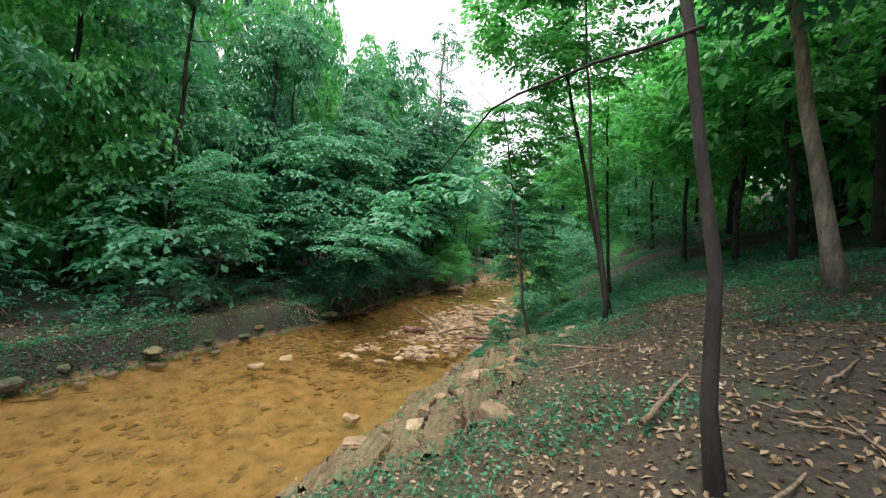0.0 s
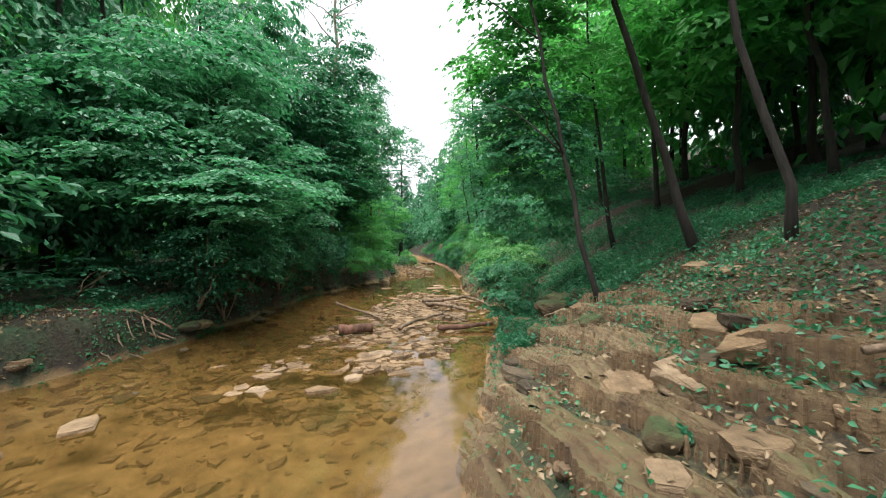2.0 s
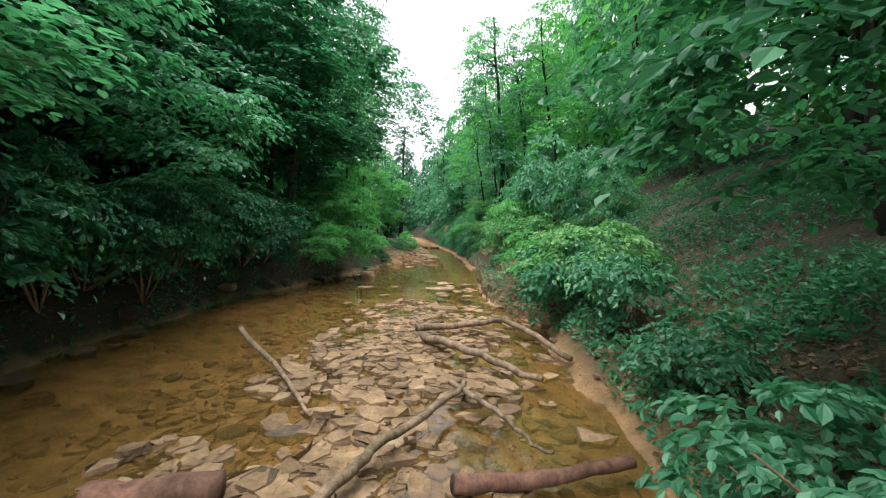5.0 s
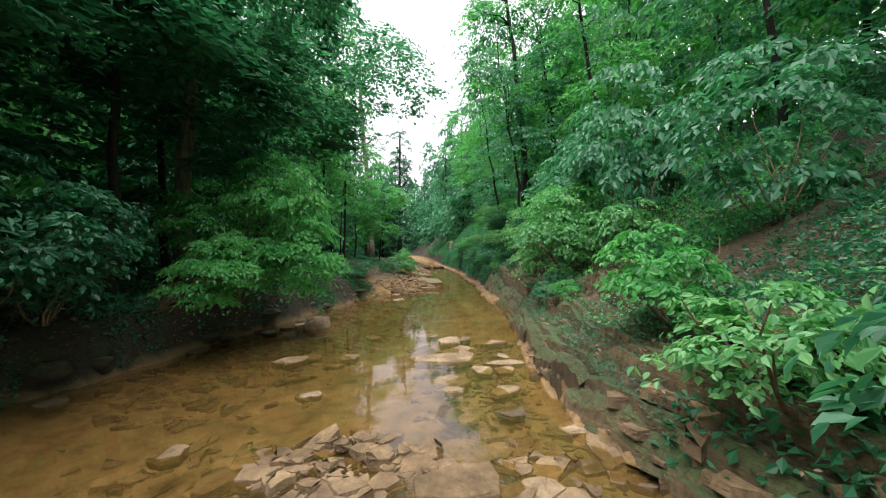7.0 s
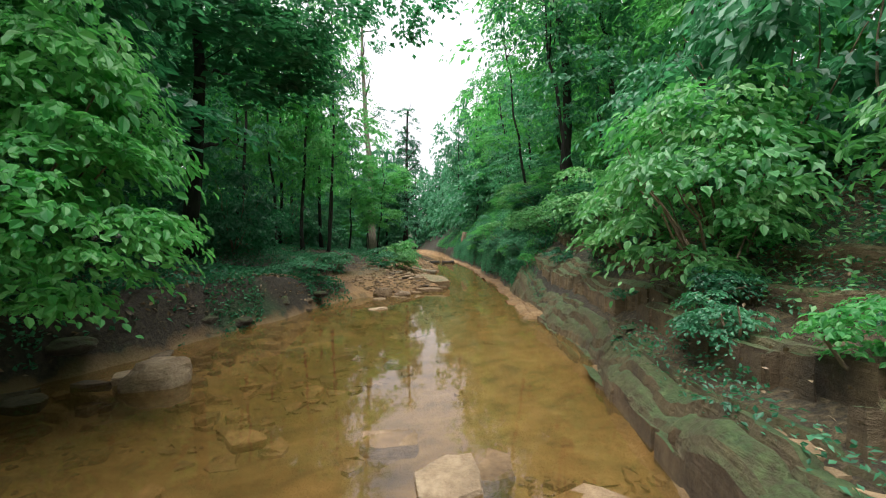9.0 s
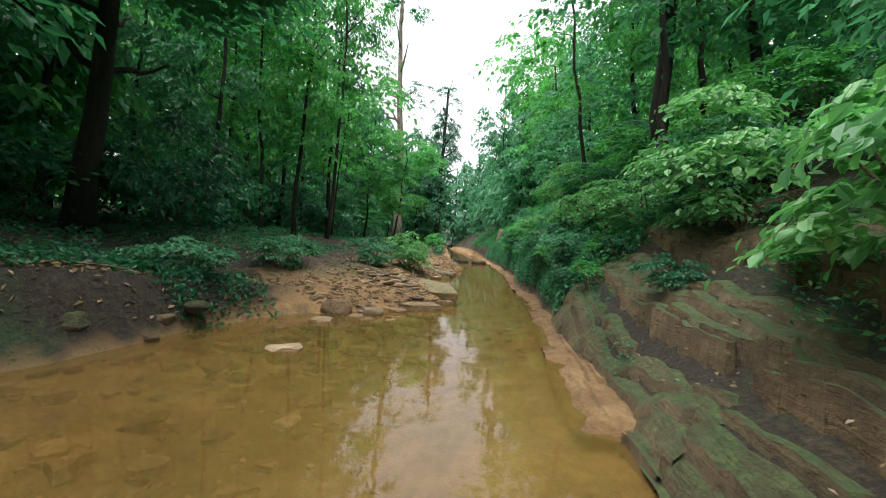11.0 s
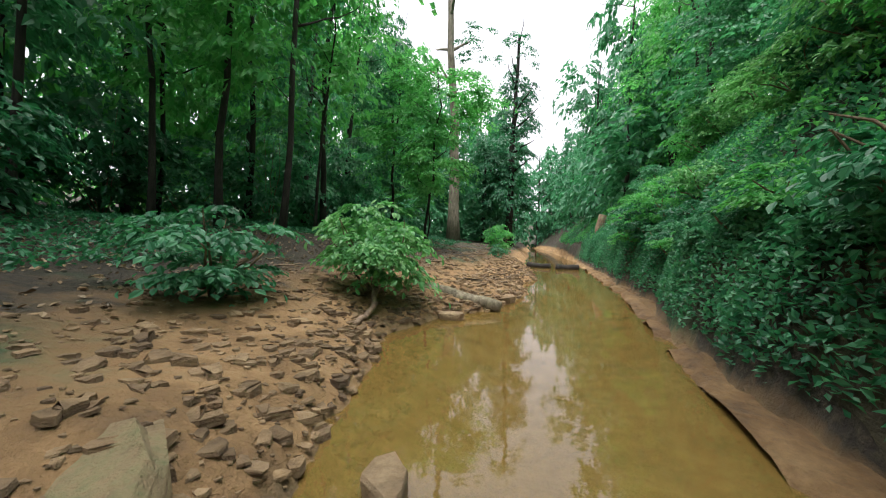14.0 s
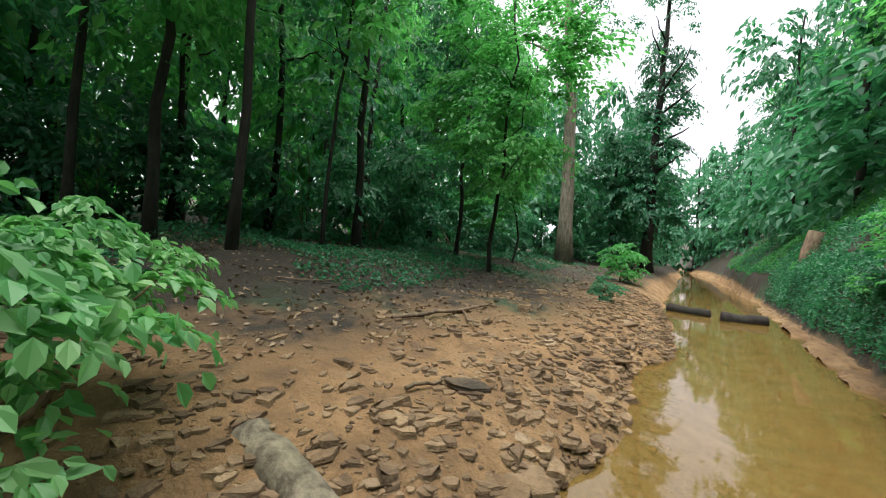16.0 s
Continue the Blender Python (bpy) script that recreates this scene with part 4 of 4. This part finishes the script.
# the stony riffle, and the bar
for i in range(160):
    y = rng.uniform(0.3, 8.8) if i % 3 else rng.uniform(0.5, 4)
    x = 0.4 + rng.normal(0, 0.85) - 0.3 * max(0, 3.5 - y)
    s = 0.07 + 0.16 * rng.random() ** 1.8
    if steps(y, LEFT_EDGE) + 0.2 < x < steps(y, RIGHT_EDGE) - 0.05:
        stone(x, y, s * rng.uniform(0.9, 1.5), s, s * rng.uniform(0.16, 0.32), rng.uniform(-40, 40), max(gz(x, y), -0.03), rng.random() < 0.38, 7)
for i in range(34):
    y = rng.uniform(17.3, 27)
    x = steps(y, LEFT_EDGE) + 0.15 - abs(rng.normal(0, 0.45))
    s = 0.06 + 0.13 * rng.random() ** 2
    stone(x, y, s * rng.uniform(0.9, 1.6), s, s * rng.uniform(0.16, 0.34), rng.uniform(0, 180), None, rng.random() < 0.2, 12, "flat broken stone on the gravel bar")


for a in STONES_POOL:
    stone(*a, z=-0.06, label="submerged stone in the murky pool")
for i in range(60):
    x, y, s = -1.7 + rng.normal(0, 0.28), 18.45 + rng.normal(0, 0.28), 0.06 + 0.09 * rng.random()
    stone(x, y, s * rng.uniform(1.0, 1.6), s, s * 0.3, rng.uniform(0, 180), max(gz(x, y), 0.0), rng.random() < 0.05, 10, "flat broken stone on the gravel bar")
for i in range(24):
    x, y, s = 0.85 + rng.normal(0, 0.25), rng.uniform(8.2, 11.4), 0.07 + 0.16 * rng.random()
    stone(x, y, s * rng.uniform(1.0, 1.6), s, s * 0.3, rng.uniform(0, 180), max(gz(x, y), -0.03), rng.random() < 0.2, 8)


for i in range(34):
    y = -4.2 + 20 * i / 33 + rng.uniform(-0.25, 0.25)
    w = rng.uniform(0.13, 0.34)
    boulder(float(steps(y, LEFT_EDGE)) - rng.uniform(-0.02, 0.22), y, w, w * rng.uniform(0.6, 1.3), w * rng.uniform(0.4, 0.8), rng.uniform(0, 180), LEDGE_DARK if i % 4 else BEDROCK, "dark rock bedded in the earth bank", 60 + i % 9, rng.uniform(0.0, 0.22))
for i in range(30):
    y = rng.uniform(-4, 16)
    x, s = float(steps(y, LEFT_EDGE)) + rng.normal(0.12, 0.12), 0.08 + 0.16 * rng.random()
    stone(x, y, s * rng.uniform(1.0, 1.6), s, s * 0.45, rng.uniform(0, 180), max(gz(x, y), -0.03) if x > float(steps(y, LEFT_EDGE)) else 0.0, True, 12, "dark wet stone at the foot of the bank", "bank_stone")


# ---- ledges of bedded rock on the right bank ----
def outcrop(y0, y1, d0, d1, strike, beds, material, label, seed, level=None, lift=0.05):
    """Bedded rock cropping out along the bank; beds: (spacing, step) pairs, broken across by joints; strike: how far the beds run aslant."""
    ys, ds = np.arange(y0, y1 + 0.01, 0.028), np.arange(d0, d1 + 0.01, 0.017)
    Y, D = np.meshgrid(ys, ds, indexing="ij")
    X = steps(Y, RIGHT_EDGE) + D
    u = D + strike * (Y - y0) + 0.07 * fbm(Y * 1.1 + seed, D * 2.0, seed, 3)
    row = np.floor(u / beds[0][0])
    joint = lattice(np.floor(Y / 0.75 + 0.6 * lattice(row, row * 0, seed)), row, seed + 2)
    u = u + 0.3 * beds[0][0] * (joint - 0.5) + 0.012 * fbm(Y * 9, D * 9, seed + 4, 2)
    z = 0 * u
    for spacing, step in beds:
        f = u / spacing - np.floor(u / spacing)
        rough = np.clip(0.8 + 0.8 * fbm(Y * 1.6, D * 1.6 + spacing * 40, seed + 6, 2), 0.2, 1.3)
        z += step * rough * (0.5 - f) - 0.8 * step * rough * np.exp(-(((1 - f) * spacing / 0.03) ** 2))
    z += 0.018 * fbm(X * 7, Y * 4, seed + 8, 4) + 0.035 * (joint - 0.5) * (1 if level is None else 0.4)
    rim = np.minimum(np.minimum(Y - y0, y1 - Y), np.minimum(D - d0, d1 - D)) + (0.16 if level is None else 0.28) * fbm(X * 2.2, Y * 2.2, seed + 11, 3)
    base = ground_height(X, Y) if level is None else level + 0 * Y
    v = np.stack([X, Y, base + z + lift * np.clip(rim / 0.12, -1.5 if level is None else -5.0, 1)], -1).reshape(-1, 3)
    k = np.arange(v.shape[0]).reshape(Y.shape)
    q = np.stack([k[:-1, :-1], k[:-1, 1:], k[1:, 1:], k[1:, :-1]], -1).reshape(-1, 4)[:, ::-1]
    ob = new("rock_ledge", mesh("rock_ledge", v, q, material))
    return tagged(ob, label, "rock", "bedrock ledges")


# bare rock by the first bank, mossy beds along the middle reach, dark undercut rock beyond
for k, (y0, y1, d1) in enumerate(((-3.7, -1.9, 1.7), (-2.05, -0.5, 1.9), (-0.65, 1.5, 1.6))):
    outcrop(y0, y1, -0.12, d1, 0.34, ((0.36, 0.17), (0.1, 0.035)), BEDROCK, "bare bedded sandstone dipping to the creek", 300 + k)
for k, y0 in enumerate(np.arange(7.4, 18.0, 1.8)):
    outcrop(y0, y0 + 1.95, -0.06, (1.0, 1.2, 1.3, 1.3, 1.3, 1.1)[k], 0.05, ((0.42, 0.21), (0.13, 0.04)), LEDGE, "mossy layered sandstone ledge along the bank", 320 + k)
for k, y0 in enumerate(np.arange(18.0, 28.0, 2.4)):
    outcrop(y0, y0 + 2.55, 0.04, 0.8, 0.03, ((0.22, 0.09), (0.09, 0.03)), LEDGE_DARK, "dark mossy rock ledge under the steep bank", 340 + k, None, 0.02)
for k, y0 in enumerate(np.arange(15.0, 33.0, 3.0)):
    outcrop(y0, y0 + 3.5, -0.26, 0.2, 0.02, ((0.5, 0.012),), BENCH, "ochre rock rim along the water's edge", 360 + k, -0.015, 0.06)


# broken pieces lying on the bare rock
bits = np.random.default_rng(515)
for i in range(64):
    y = bits.uniform(-3.2, 1.6)
    x, w = float(steps(y, RIGHT_EDGE)) + bits.uniform(0.15, 2.2), 0.06 + 0.2 * bits.random() ** 2
    stone(x, y, w * bits.uniform(1.0, 1.7), w, w * bits.uniform(0.35, 0.6), bits.uniform(0, 180), gz(x, y) + 0.04, i % 4 == 0, 14, "broken piece of sandstone on the bank", "broken_rock")


# ---- logs and driftwood ----
def branch(points, r0, r1, material, label, name="branch", sides=8, n=10, wob=0.012):
    g = np.random.default_rng(len(label) * 31 + int(abs(points[0][0]) * 100))
    pts = np.concatenate([bent(g, a, b, n, wob)[(0 if i == 0 else 1):] for i, (a, b) in enumerate(zip(points, points[1:]))])
    v, q = tube(pts, np.linspace(r0, r1, len(pts)) * (1 + g.normal(0, 0.035, len(pts))), sides)
    me = bpy.data.meshes.new(name)
    faces = [tuple(f) for f in q.tolist()] + [tuple(reversed(range(sides))), tuple(len(v) - sides + i for i in range(sides))]
    me.from_pydata([tuple(p) for p in v], [], faces)
    for f in me.polygons:
        f.use_smooth = True
    me.materials.append(material)
    return tagged(new(name, me), label, "driftwood" if name != "log" else "log")


branch([(-0.42, 3.1, 0.1), (0.12, 3.28, 0.1)], 0.085, 0.075, RED_LOG, "short red-brown broken log among stones", "log", 12)
branch([(1.22, 3.5, 0.07), (2.2, 3.78, 0.1)], 0.05, 0.035, RED_LOG, "dark log lying across the shallow riffle", "log", 10)
branch([(0.6, 3.2, 0.1), (0.85, 3.8, 0.14), (1.22, 4.66, 0.14)], 0.035, 0.02, DRIFTWOOD, "bleached driftwood branch on the stones")
branch([(0.65, 6.1, 0.1), (1.2, 5.4, 0.16), (1.86, 4.88, 0.12)], 0.05, 0.03, DRIFTWOOD, "bleached driftwood branch on the stones")
branch([(1.64, 6.9, 0.15), (2.22, 5.45, 0.12)], 0.04, 0.03, DRIFTWOOD, "bleached driftwood branch on the stones")
branch([(0.5, 6.4, 0.12), (1.6, 6.7, 0.18)], 0.05, 0.035, DRIFTWOOD, "bleached driftwood branch on the stones")
branch([(-1.55, 5.9, 0.15), (-0.6, 5.0, 0.08), (0.18, 4.1, 0.06)], 0.035, 0.012, DRIFTWOOD, "thin driftwood branch across the stones")
branch([(1.1, 4.7, 0.12), (1.5, 4.2, 0.1), (1.75, 3.7, 0.16)], 0.025, 0.01, DRIFTWOOD, "thin driftwood branch across the stones")
branch([(-2.6, 22.5, 0.19), (-1.76, 22.66, 0.05)], 0.09, 0.06, GREY_LOG, "pale grey weathered log lying at the water's edge", "log", 14, 10, 0.012)
branch([(-2.04, 32.75, -0.1), (-1.75, 32.9, 1.75)], 0.2, 0.14, DRIFTWOOD, "leaning broken stump at the water's edge", "log", 10)
branch([(-3.6, 30.4, 0.06), (-2.9, 30.3, 0.06)], 0.1, 0.08, BARK_DARK, "dark log lying in the water", "log", 10)
branch([(-2.7, 30.1, 0.05), (-2.1, 30.35, 0.07)], 0.12, 0.08, BARK_DARK, "dark log lying in the water", "log", 10)
branch([(-2.7, 21.7, 0.3), (-2.4, 21.3, 0.2), (-2.25, 20.85, 0.12)], 0.03, 0.02, DRIFTWOOD, "bare branch under the bush")


STICKS = np.random.default_rng(91)


def stick(x, y, length, turn, r, label="bare fallen stick on the leaf litter"):
    a = radians(turn)
    pts = []
    for k in (-0.5, 0.0, 0.5):
        px, py = x + math.cos(a) * length * k, y + math.sin(a) * length * k
        pts.append((px, py, 0.65 * gz(x, y) + 0.35 * gz(px, py) + r + 0.02))
    return branch(pts, r, r * 0.5, DRIFTWOOD, label, "fallen_stick", 6, 5, 0.01)


stick(3.7, -1.7, 0.65, -12, 0.018, "long pale fallen branch on the bank")
stick(4.6, -1.4, 1.5, -12, 0.014, "long pale fallen branch on the bank")
stick(4.97, -3.3, 1.2, 68, 0.022, "pale barkless stick on the ground")
stick(-3.5, 24.35, 1.3, 98, 0.02, "curved fallen branch on the bar")
stick(-2.56, 23.34, 0.3, 95, 0.012, "short stick on the gravel")
stick(-3.0, -3.3, 0.9, 60, 0.02, "fallen branch on the bank")
for i in range(26):
    y = STICKS.uniform(-6, 4)
    stick(float(steps(y, RIGHT_EDGE)) + STICKS.uniform(0.8, 4.5), y, STICKS.uniform(0.25, 0.9), STICKS.uniform(0, 180), STICKS.uniform(0.006, 0.014))
for i in range(22):
    y = STICKS.uniform(-3, 16)
    stick(float(steps(y, LEFT_EDGE)) - STICKS.uniform(0.3, 2.5), y, STICKS.uniform(0.3, 1.0), STICKS.uniform(0, 180), STICKS.uniform(0.008, 0.018))
for i in range(14):
    y = STICKS.uniform(20, 29)
    stick(float(steps(y, LEFT_EDGE)) - STICKS.uniform(0.6, 3.5), y, STICKS.uniform(0.2, 0.8), STICKS.uniform(0, 180), STICKS.uniform(0.006, 0.014))
for i in range(20):
    stick(-3.0 + STICKS.normal(0, 0.25), 2.0 + STICKS.normal(0, 0.45), STICKS.uniform(0.4, 0.9), STICKS.uniform(-40, 60), STICKS.uniform(0.008, 0.02), "exposed root and driftwood at the bank's foot")


# ---- ground cover: stuff ----
def scatter(name, label, category, pts, size, material, tilt=0.35, lift=0.01):
    pts = np.asarray(pts)
    g = np.random.default_rng(len(pts) + 5)
    z = ground_height(pts[:, 0], pts[:, 1]) + (lift if np.isscalar(lift) else lift)
    cen = np.stack([pts[:, 0], pts[:, 1], z], 1)
    nor = np.array([0, 0, 1.0]) + g.normal(0, tilt, cen.shape)
    v, q = leaves_at(g, cen, nor, g.normal(0, 1, cen.shape), size)
    return tagged(new(name, mesh(name, v, q, material)), label, category, kind="stuff")


def bank_points(g, n, y0, y1, side, d0, d1):
    y = g.uniform(y0, y1, n)
    d = g.uniform(d0, d1, n)
    x = steps(y, RIGHT_EDGE) + d if side > 0 else steps(y, LEFT_EDGE) - d
    return np.stack([x, y], 1)


g = np.random.default_rng(55)
scatter("leaf_litter", "dry brown fallen leaves on the bank", "leaf litter", np.concatenate([bank_points(g, 17000, -7, 5, 1, 0.35, 6), bank_points(g, 6000, -8, 18, -1, 0.4, 6), bank_points(g, 9000, 18, 34, -1, 1.2, 7)]), 0.05, LITTER, 0.45, 0.012)
pts = bank_points(g, 90000, -8, 10, 1, 0.5, 8)
pts = pts[fbm(pts[:, 0] * 0.7, pts[:, 1] * 0.7, 61, 3) > 0.08 - 0.03 * (pts[:, 0] - 3)]
scatter("undergrowth", "low green seedlings and grass on the slope", "undergrowth", pts, 0.042, LEAF_DARK, 0.7, g.uniform(0.01, 0.12, len(pts)))
pts = bank_points(g, 26000, -8, 17, -1, 0.35, 6)
pts = pts[fbm(pts[:, 0] * 0.7, pts[:, 1] * 0.7, 71, 3) > 0.06]
scatter("undergrowth", "low green seedlings under the trees", "undergrowth", pts, 0.075, LEAF_DARK, 0.6, g.uniform(0.01, 0.12, len(pts)))
for count, leaf, d1, seed_i, cut in ((105000, LEAF_FRESH, 4.5, 81, -0.12), (90000, LEAF_COOL, 6.5, 83, -0.05), (80000, LEAF_DARK, 6.5, 85, -0.35)):
    pts = bank_points(g, count, 10.5, 46, 1, 0.22, d1)
    edge = pts[:, 0] - steps(pts[:, 1], RIGHT_EDGE)
    pts = pts[(fbm(pts[:, 0] * 0.8, pts[:, 1] * 0.8, seed_i, 3) > cut) & ((pts[:, 1] > 17.3 + 0.8 * fbm(edge * 2, pts[:, 1], 88, 2)) | (edge > 1.35))]
    scatter("ivy", "green creeping plants covering the steep rocky bank", "ivy", pts, 0.062, leaf, 0.8, g.uniform(0.02, 0.2, len(pts)) + 0.9 * np.clip(fbm(pts[:, 0] * 1.1, pts[:, 1] * 1.1, 87, 3), 0, 0.6) * g.uniform(0.6, 1.0, len(pts)))
# dark-leaved seedlings that darken the floor in place of canopy shade
pts = bank_points(g, 48000, 17, 34, -1, 2.4, 9)
pts = pts[fbm(pts[:, 0] * 0.7, pts[:, 1] * 0.7, 73, 3) > -0.06]
scatter("undergrowth", "dark green seedlings added to deepen the flat's shade", "undergrowth", pts, 0.06, LEAF_DARK, 0.6, g.uniform(0.01, 0.1, len(pts)))
pts = bank_points(g, 9000, 2.0, 8.5, 1, 0.05, 2.2)
pts = pts[fbm(pts[:, 0] * 1.3, pts[:, 1] * 1.3, 91, 3) > -0.12]
scatter("moss_plants", "dark green mossy plants over the bank stones", "undergrowth", pts, 0.07, LEAF_COOL, 0.8, g.uniform(0.01, 0.16, len(pts)))
pts = bank_points(g, 11000, -8, 16.5, -1, 0.02, 1.5)
pts = pts[fbm(pts[:, 0] * 1.2, pts[:, 1] * 1.2, 93, 3) > -0.03]
scatter("undergrowth", "dark ferns and seedlings on the bank face", "undergrowth", pts, 0.065, LEAF_DARK, 0.8, g.uniform(0.01, 0.13, len(pts)))
pts = bank_points(g, 7000, -8, 16.5, -1, 0.02, 1.6)
scatter("leaf_litter", "dark fallen leaves and debris along the water", "leaf litter", pts, 0.055, LITTER, 0.7, g.uniform(0.005, 0.03, len(pts)))
for k, leaf in ((14000, LEAF_COOL), (11000, LEAF_DARK), (9000, LEAF_FRESH)):
    pts = bank_points(g, k, 17.2, 30, 1, 0.2, 1.9)
    pts = pts[fbm(pts[:, 0] * 1.1, pts[:, 1] * 1.1, 97 + k, 3) > -0.05]
    scatter("ivy", "green creeping plants hanging over the undercut rock", "ivy", pts, 0.058, leaf, 0.9, g.uniform(0.04, 0.32, len(pts)))
pts = bank_points(g, 7000, 0.3, 5.0, 1, 0.05, 3.0)
pts = pts[fbm(pts[:, 0] * 1.5, pts[:, 1] * 1.5, 103, 3) > 0.0]
scatter("moss_plants", "green moss and small plants over the bank stones", "undergrowth", pts, 0.05, LEAF_COOL, 0.7, g.uniform(0.005, 0.08, len(pts)))
pts = np.stack([g.normal(2.36, 0.11, 5200), g.uniform(0.7, 2.6, 5200)], 1)
pts = pts[fbm(pts[:, 0] * 2, pts[:, 1] * 2, 107, 3) > -0.14]
scatter("moss_plants", "strip of green moss and ferns at the bank edge", "undergrowth", pts, 0.042, LEAF_DARK, 0.8, g.uniform(0.04, 0.14, len(pts)))
for leaf, k, y0, y1, d0, d1, size, up in ((LITTER, 1500, -3.6, 1.6, 0.1, 2.2, 0.03, 0.07), (LITTER, 1500, 7.6, 18, 0.15, 2.2, 0.03, 0.08), (LEAF_DARK, 26000, 7.6, 18.5, 0.1, 1.9, 0.028, 0.07), (LEAF_PALE, 6000, 7.6, 18.0, 0.5, 2.4, 0.042, 0.09), (LEAF_DARK, 2500, -3.0, 1.6, 0.1, 2.2, 0.032, 0.07)):
    pts = bank_points(g, k, y0, y1, 1, d0, d1)
    if leaf != LITTER:
        pts = pts[fbm(pts[:, 0] * 2.2, pts[:, 1] * 0.8, 111, 3) > 0.05]
    scatter("leaf_litter" if leaf == LITTER else "moss_plants", "dry fallen leaves caught on the ledges" if leaf == LITTER else "moss and tiny plants along the ledges", "leaf litter" if leaf == LITTER else "moss", pts, size, leaf, 0.5, up + g.uniform(0, 0.03, len(pts)))
pts = bank_points(g, 34000, 1.6, 10, 1, 0.9, 7)
pts = pts[fbm(pts[:, 0] * 0.9, pts[:, 1] * 0.9, 113, 3) > -0.2]
scatter("undergrowth", "dense green seedlings and ferns on the slope", "undergrowth", pts, 0.055, LEAF_DARK, 0.7, g.uniform(0.01, 0.16, len(pts)))
for leaf, k in ((LEAF_DARK, 16000), (LEAF_COOL, 12000)):
    pts = bank_points(g, k * 3, 17.6, 34, 1, -0.22, 0.5)
    pts = pts[ground_height(pts[:, 0], pts[:, 1]) > 0.06]
    scatter("ivy", "creepers hanging down the dark bank face", "ivy", pts, 0.05, leaf, 0.9, g.uniform(0.05, 0.3, len(pts)))
pts = bank_points(g, 16000, -6, 16.5, -1, -0.05, 0.4)
pts = pts[fbm(pts[:, 0] * 1.5, pts[:, 1] * 1.5, 117, 3) > -0.1]
scatter("undergrowth", "dark ferns and creepers down the earth bank", "undergrowth", pts, 0.05, LEAF_DARK, 0.9, g.uniform(0.01, 0.1, len(pts)))
# small gravel
g = np.random.default_rng(77)
zones = [(g.uniform(0.3, 8.9, 6500), None), (g.uniform(-5, 1.5, 700), "pool"), (g.uniform(17.0, 30, 7500), "bar"), (g.uniform(8.2, 11.6, 700), "shelf"), (g.uniform(9, 18, 900), "deep")]
ys, xs, size = [], [], []
for yy, kind in zones:
    k = len(yy)
    if kind is None:
        xx, sz = 0.3 + g.normal(0, 1.0, k) - 0.3 * np.maximum(0, 3.5 - yy), 0.022 + 0.2 * g.random(k) ** 3.4
    elif kind == "pool":
        xx, sz = g.uniform(-2.8, 1.4, k), 0.03 + 0.12 * g.random(k) ** 2
    elif kind == "deep":
        xx, sz = steps(yy, LEFT_EDGE) + 0.1 + np.abs(g.normal(0, 0.9, k)), 0.03 + 0.2 * g.random(k) ** 2.5
    elif kind == "bar":
        xx, sz = steps(yy, LEFT_EDGE) + 0.2 - np.abs(g.normal(0, 0.8, k)), 0.014 + 0.085 * g.random(k) ** 3.2
    else:
        xx, sz = 0.85 + g.normal(0, 0.3, k), 0.02 + 0.1 * g.random(k) ** 2
    ys.append(yy), xs.append(xx), size.append(sz)
y, x, s = np.concatenate(ys), np.concatenate(xs), np.concatenate(size)
zz = ground_height(x, y)
zz = np.where((y > 1.2) & (y < 8.6) & (np.abs(x - 0.45) < 1.15), np.maximum(zz, -0.014 + 0.1 * fbm(x * 1.4, y * 1.4, 95, 3)), zz)
chunks = []
for kind in range(6):
    m = 6 + kind % 2
    ring = np.sort(np.linspace(0, 6.28, m, endpoint=False) + g.uniform(-0.42, 0.42, m))
    rim = np.stack([np.cos(ring), np.sin(ring)], 1) * (0.5 * g.uniform(0.6, 1.35, m))[:, None]
    base = np.concatenate([np.column_stack([rim, np.full(m, -0.5)]), np.column_stack([rim * 0.9, 0.45 + g.normal(0, 0.1, m)])])
    sq = np.array([(i, (i + 1) % m, m + (i + 1) % m, m + i) for i in range(m)] + [(m, m + i, m + i + 1, m + min(i + 2, m - 1)) for i in range(1, m - 2, 2)])
    pick = np.arange(len(x)) % 6 == kind
    k, ss = pick.sum(), s[pick]
    ang = g.uniform(0, 6.28, k)
    sc = base[None] * np.stack([ss * g.uniform(0.9, 1.7, k), ss, ss * g.uniform(0.18, 0.42, k)], 1)[:, None]
    ca, sa = np.cos(ang)[:, None], np.sin(ang)[:, None]
    rot = np.stack([sc[..., 0] * ca - sc[..., 1] * sa, sc[..., 0] * sa + sc[..., 1] * ca, sc[..., 2] + sc[..., 0] * g.normal(0, 0.12, k)[:, None]], -1)
    rot += np.stack([x[pick], y[pick], zz[pick] + 0.003], -1)[:, None]
    chunks.append((rot.reshape(-1, 3), (sq[None] + (np.arange(k) * len(base))[:, None, None]).reshape(-1, 4)))
v, q = join(chunks)
tagged(new("gravel", mesh("gravel", v, q, STONE)), "small flat gravel stones in the creek and on the bar", "gravel", kind="stuff")
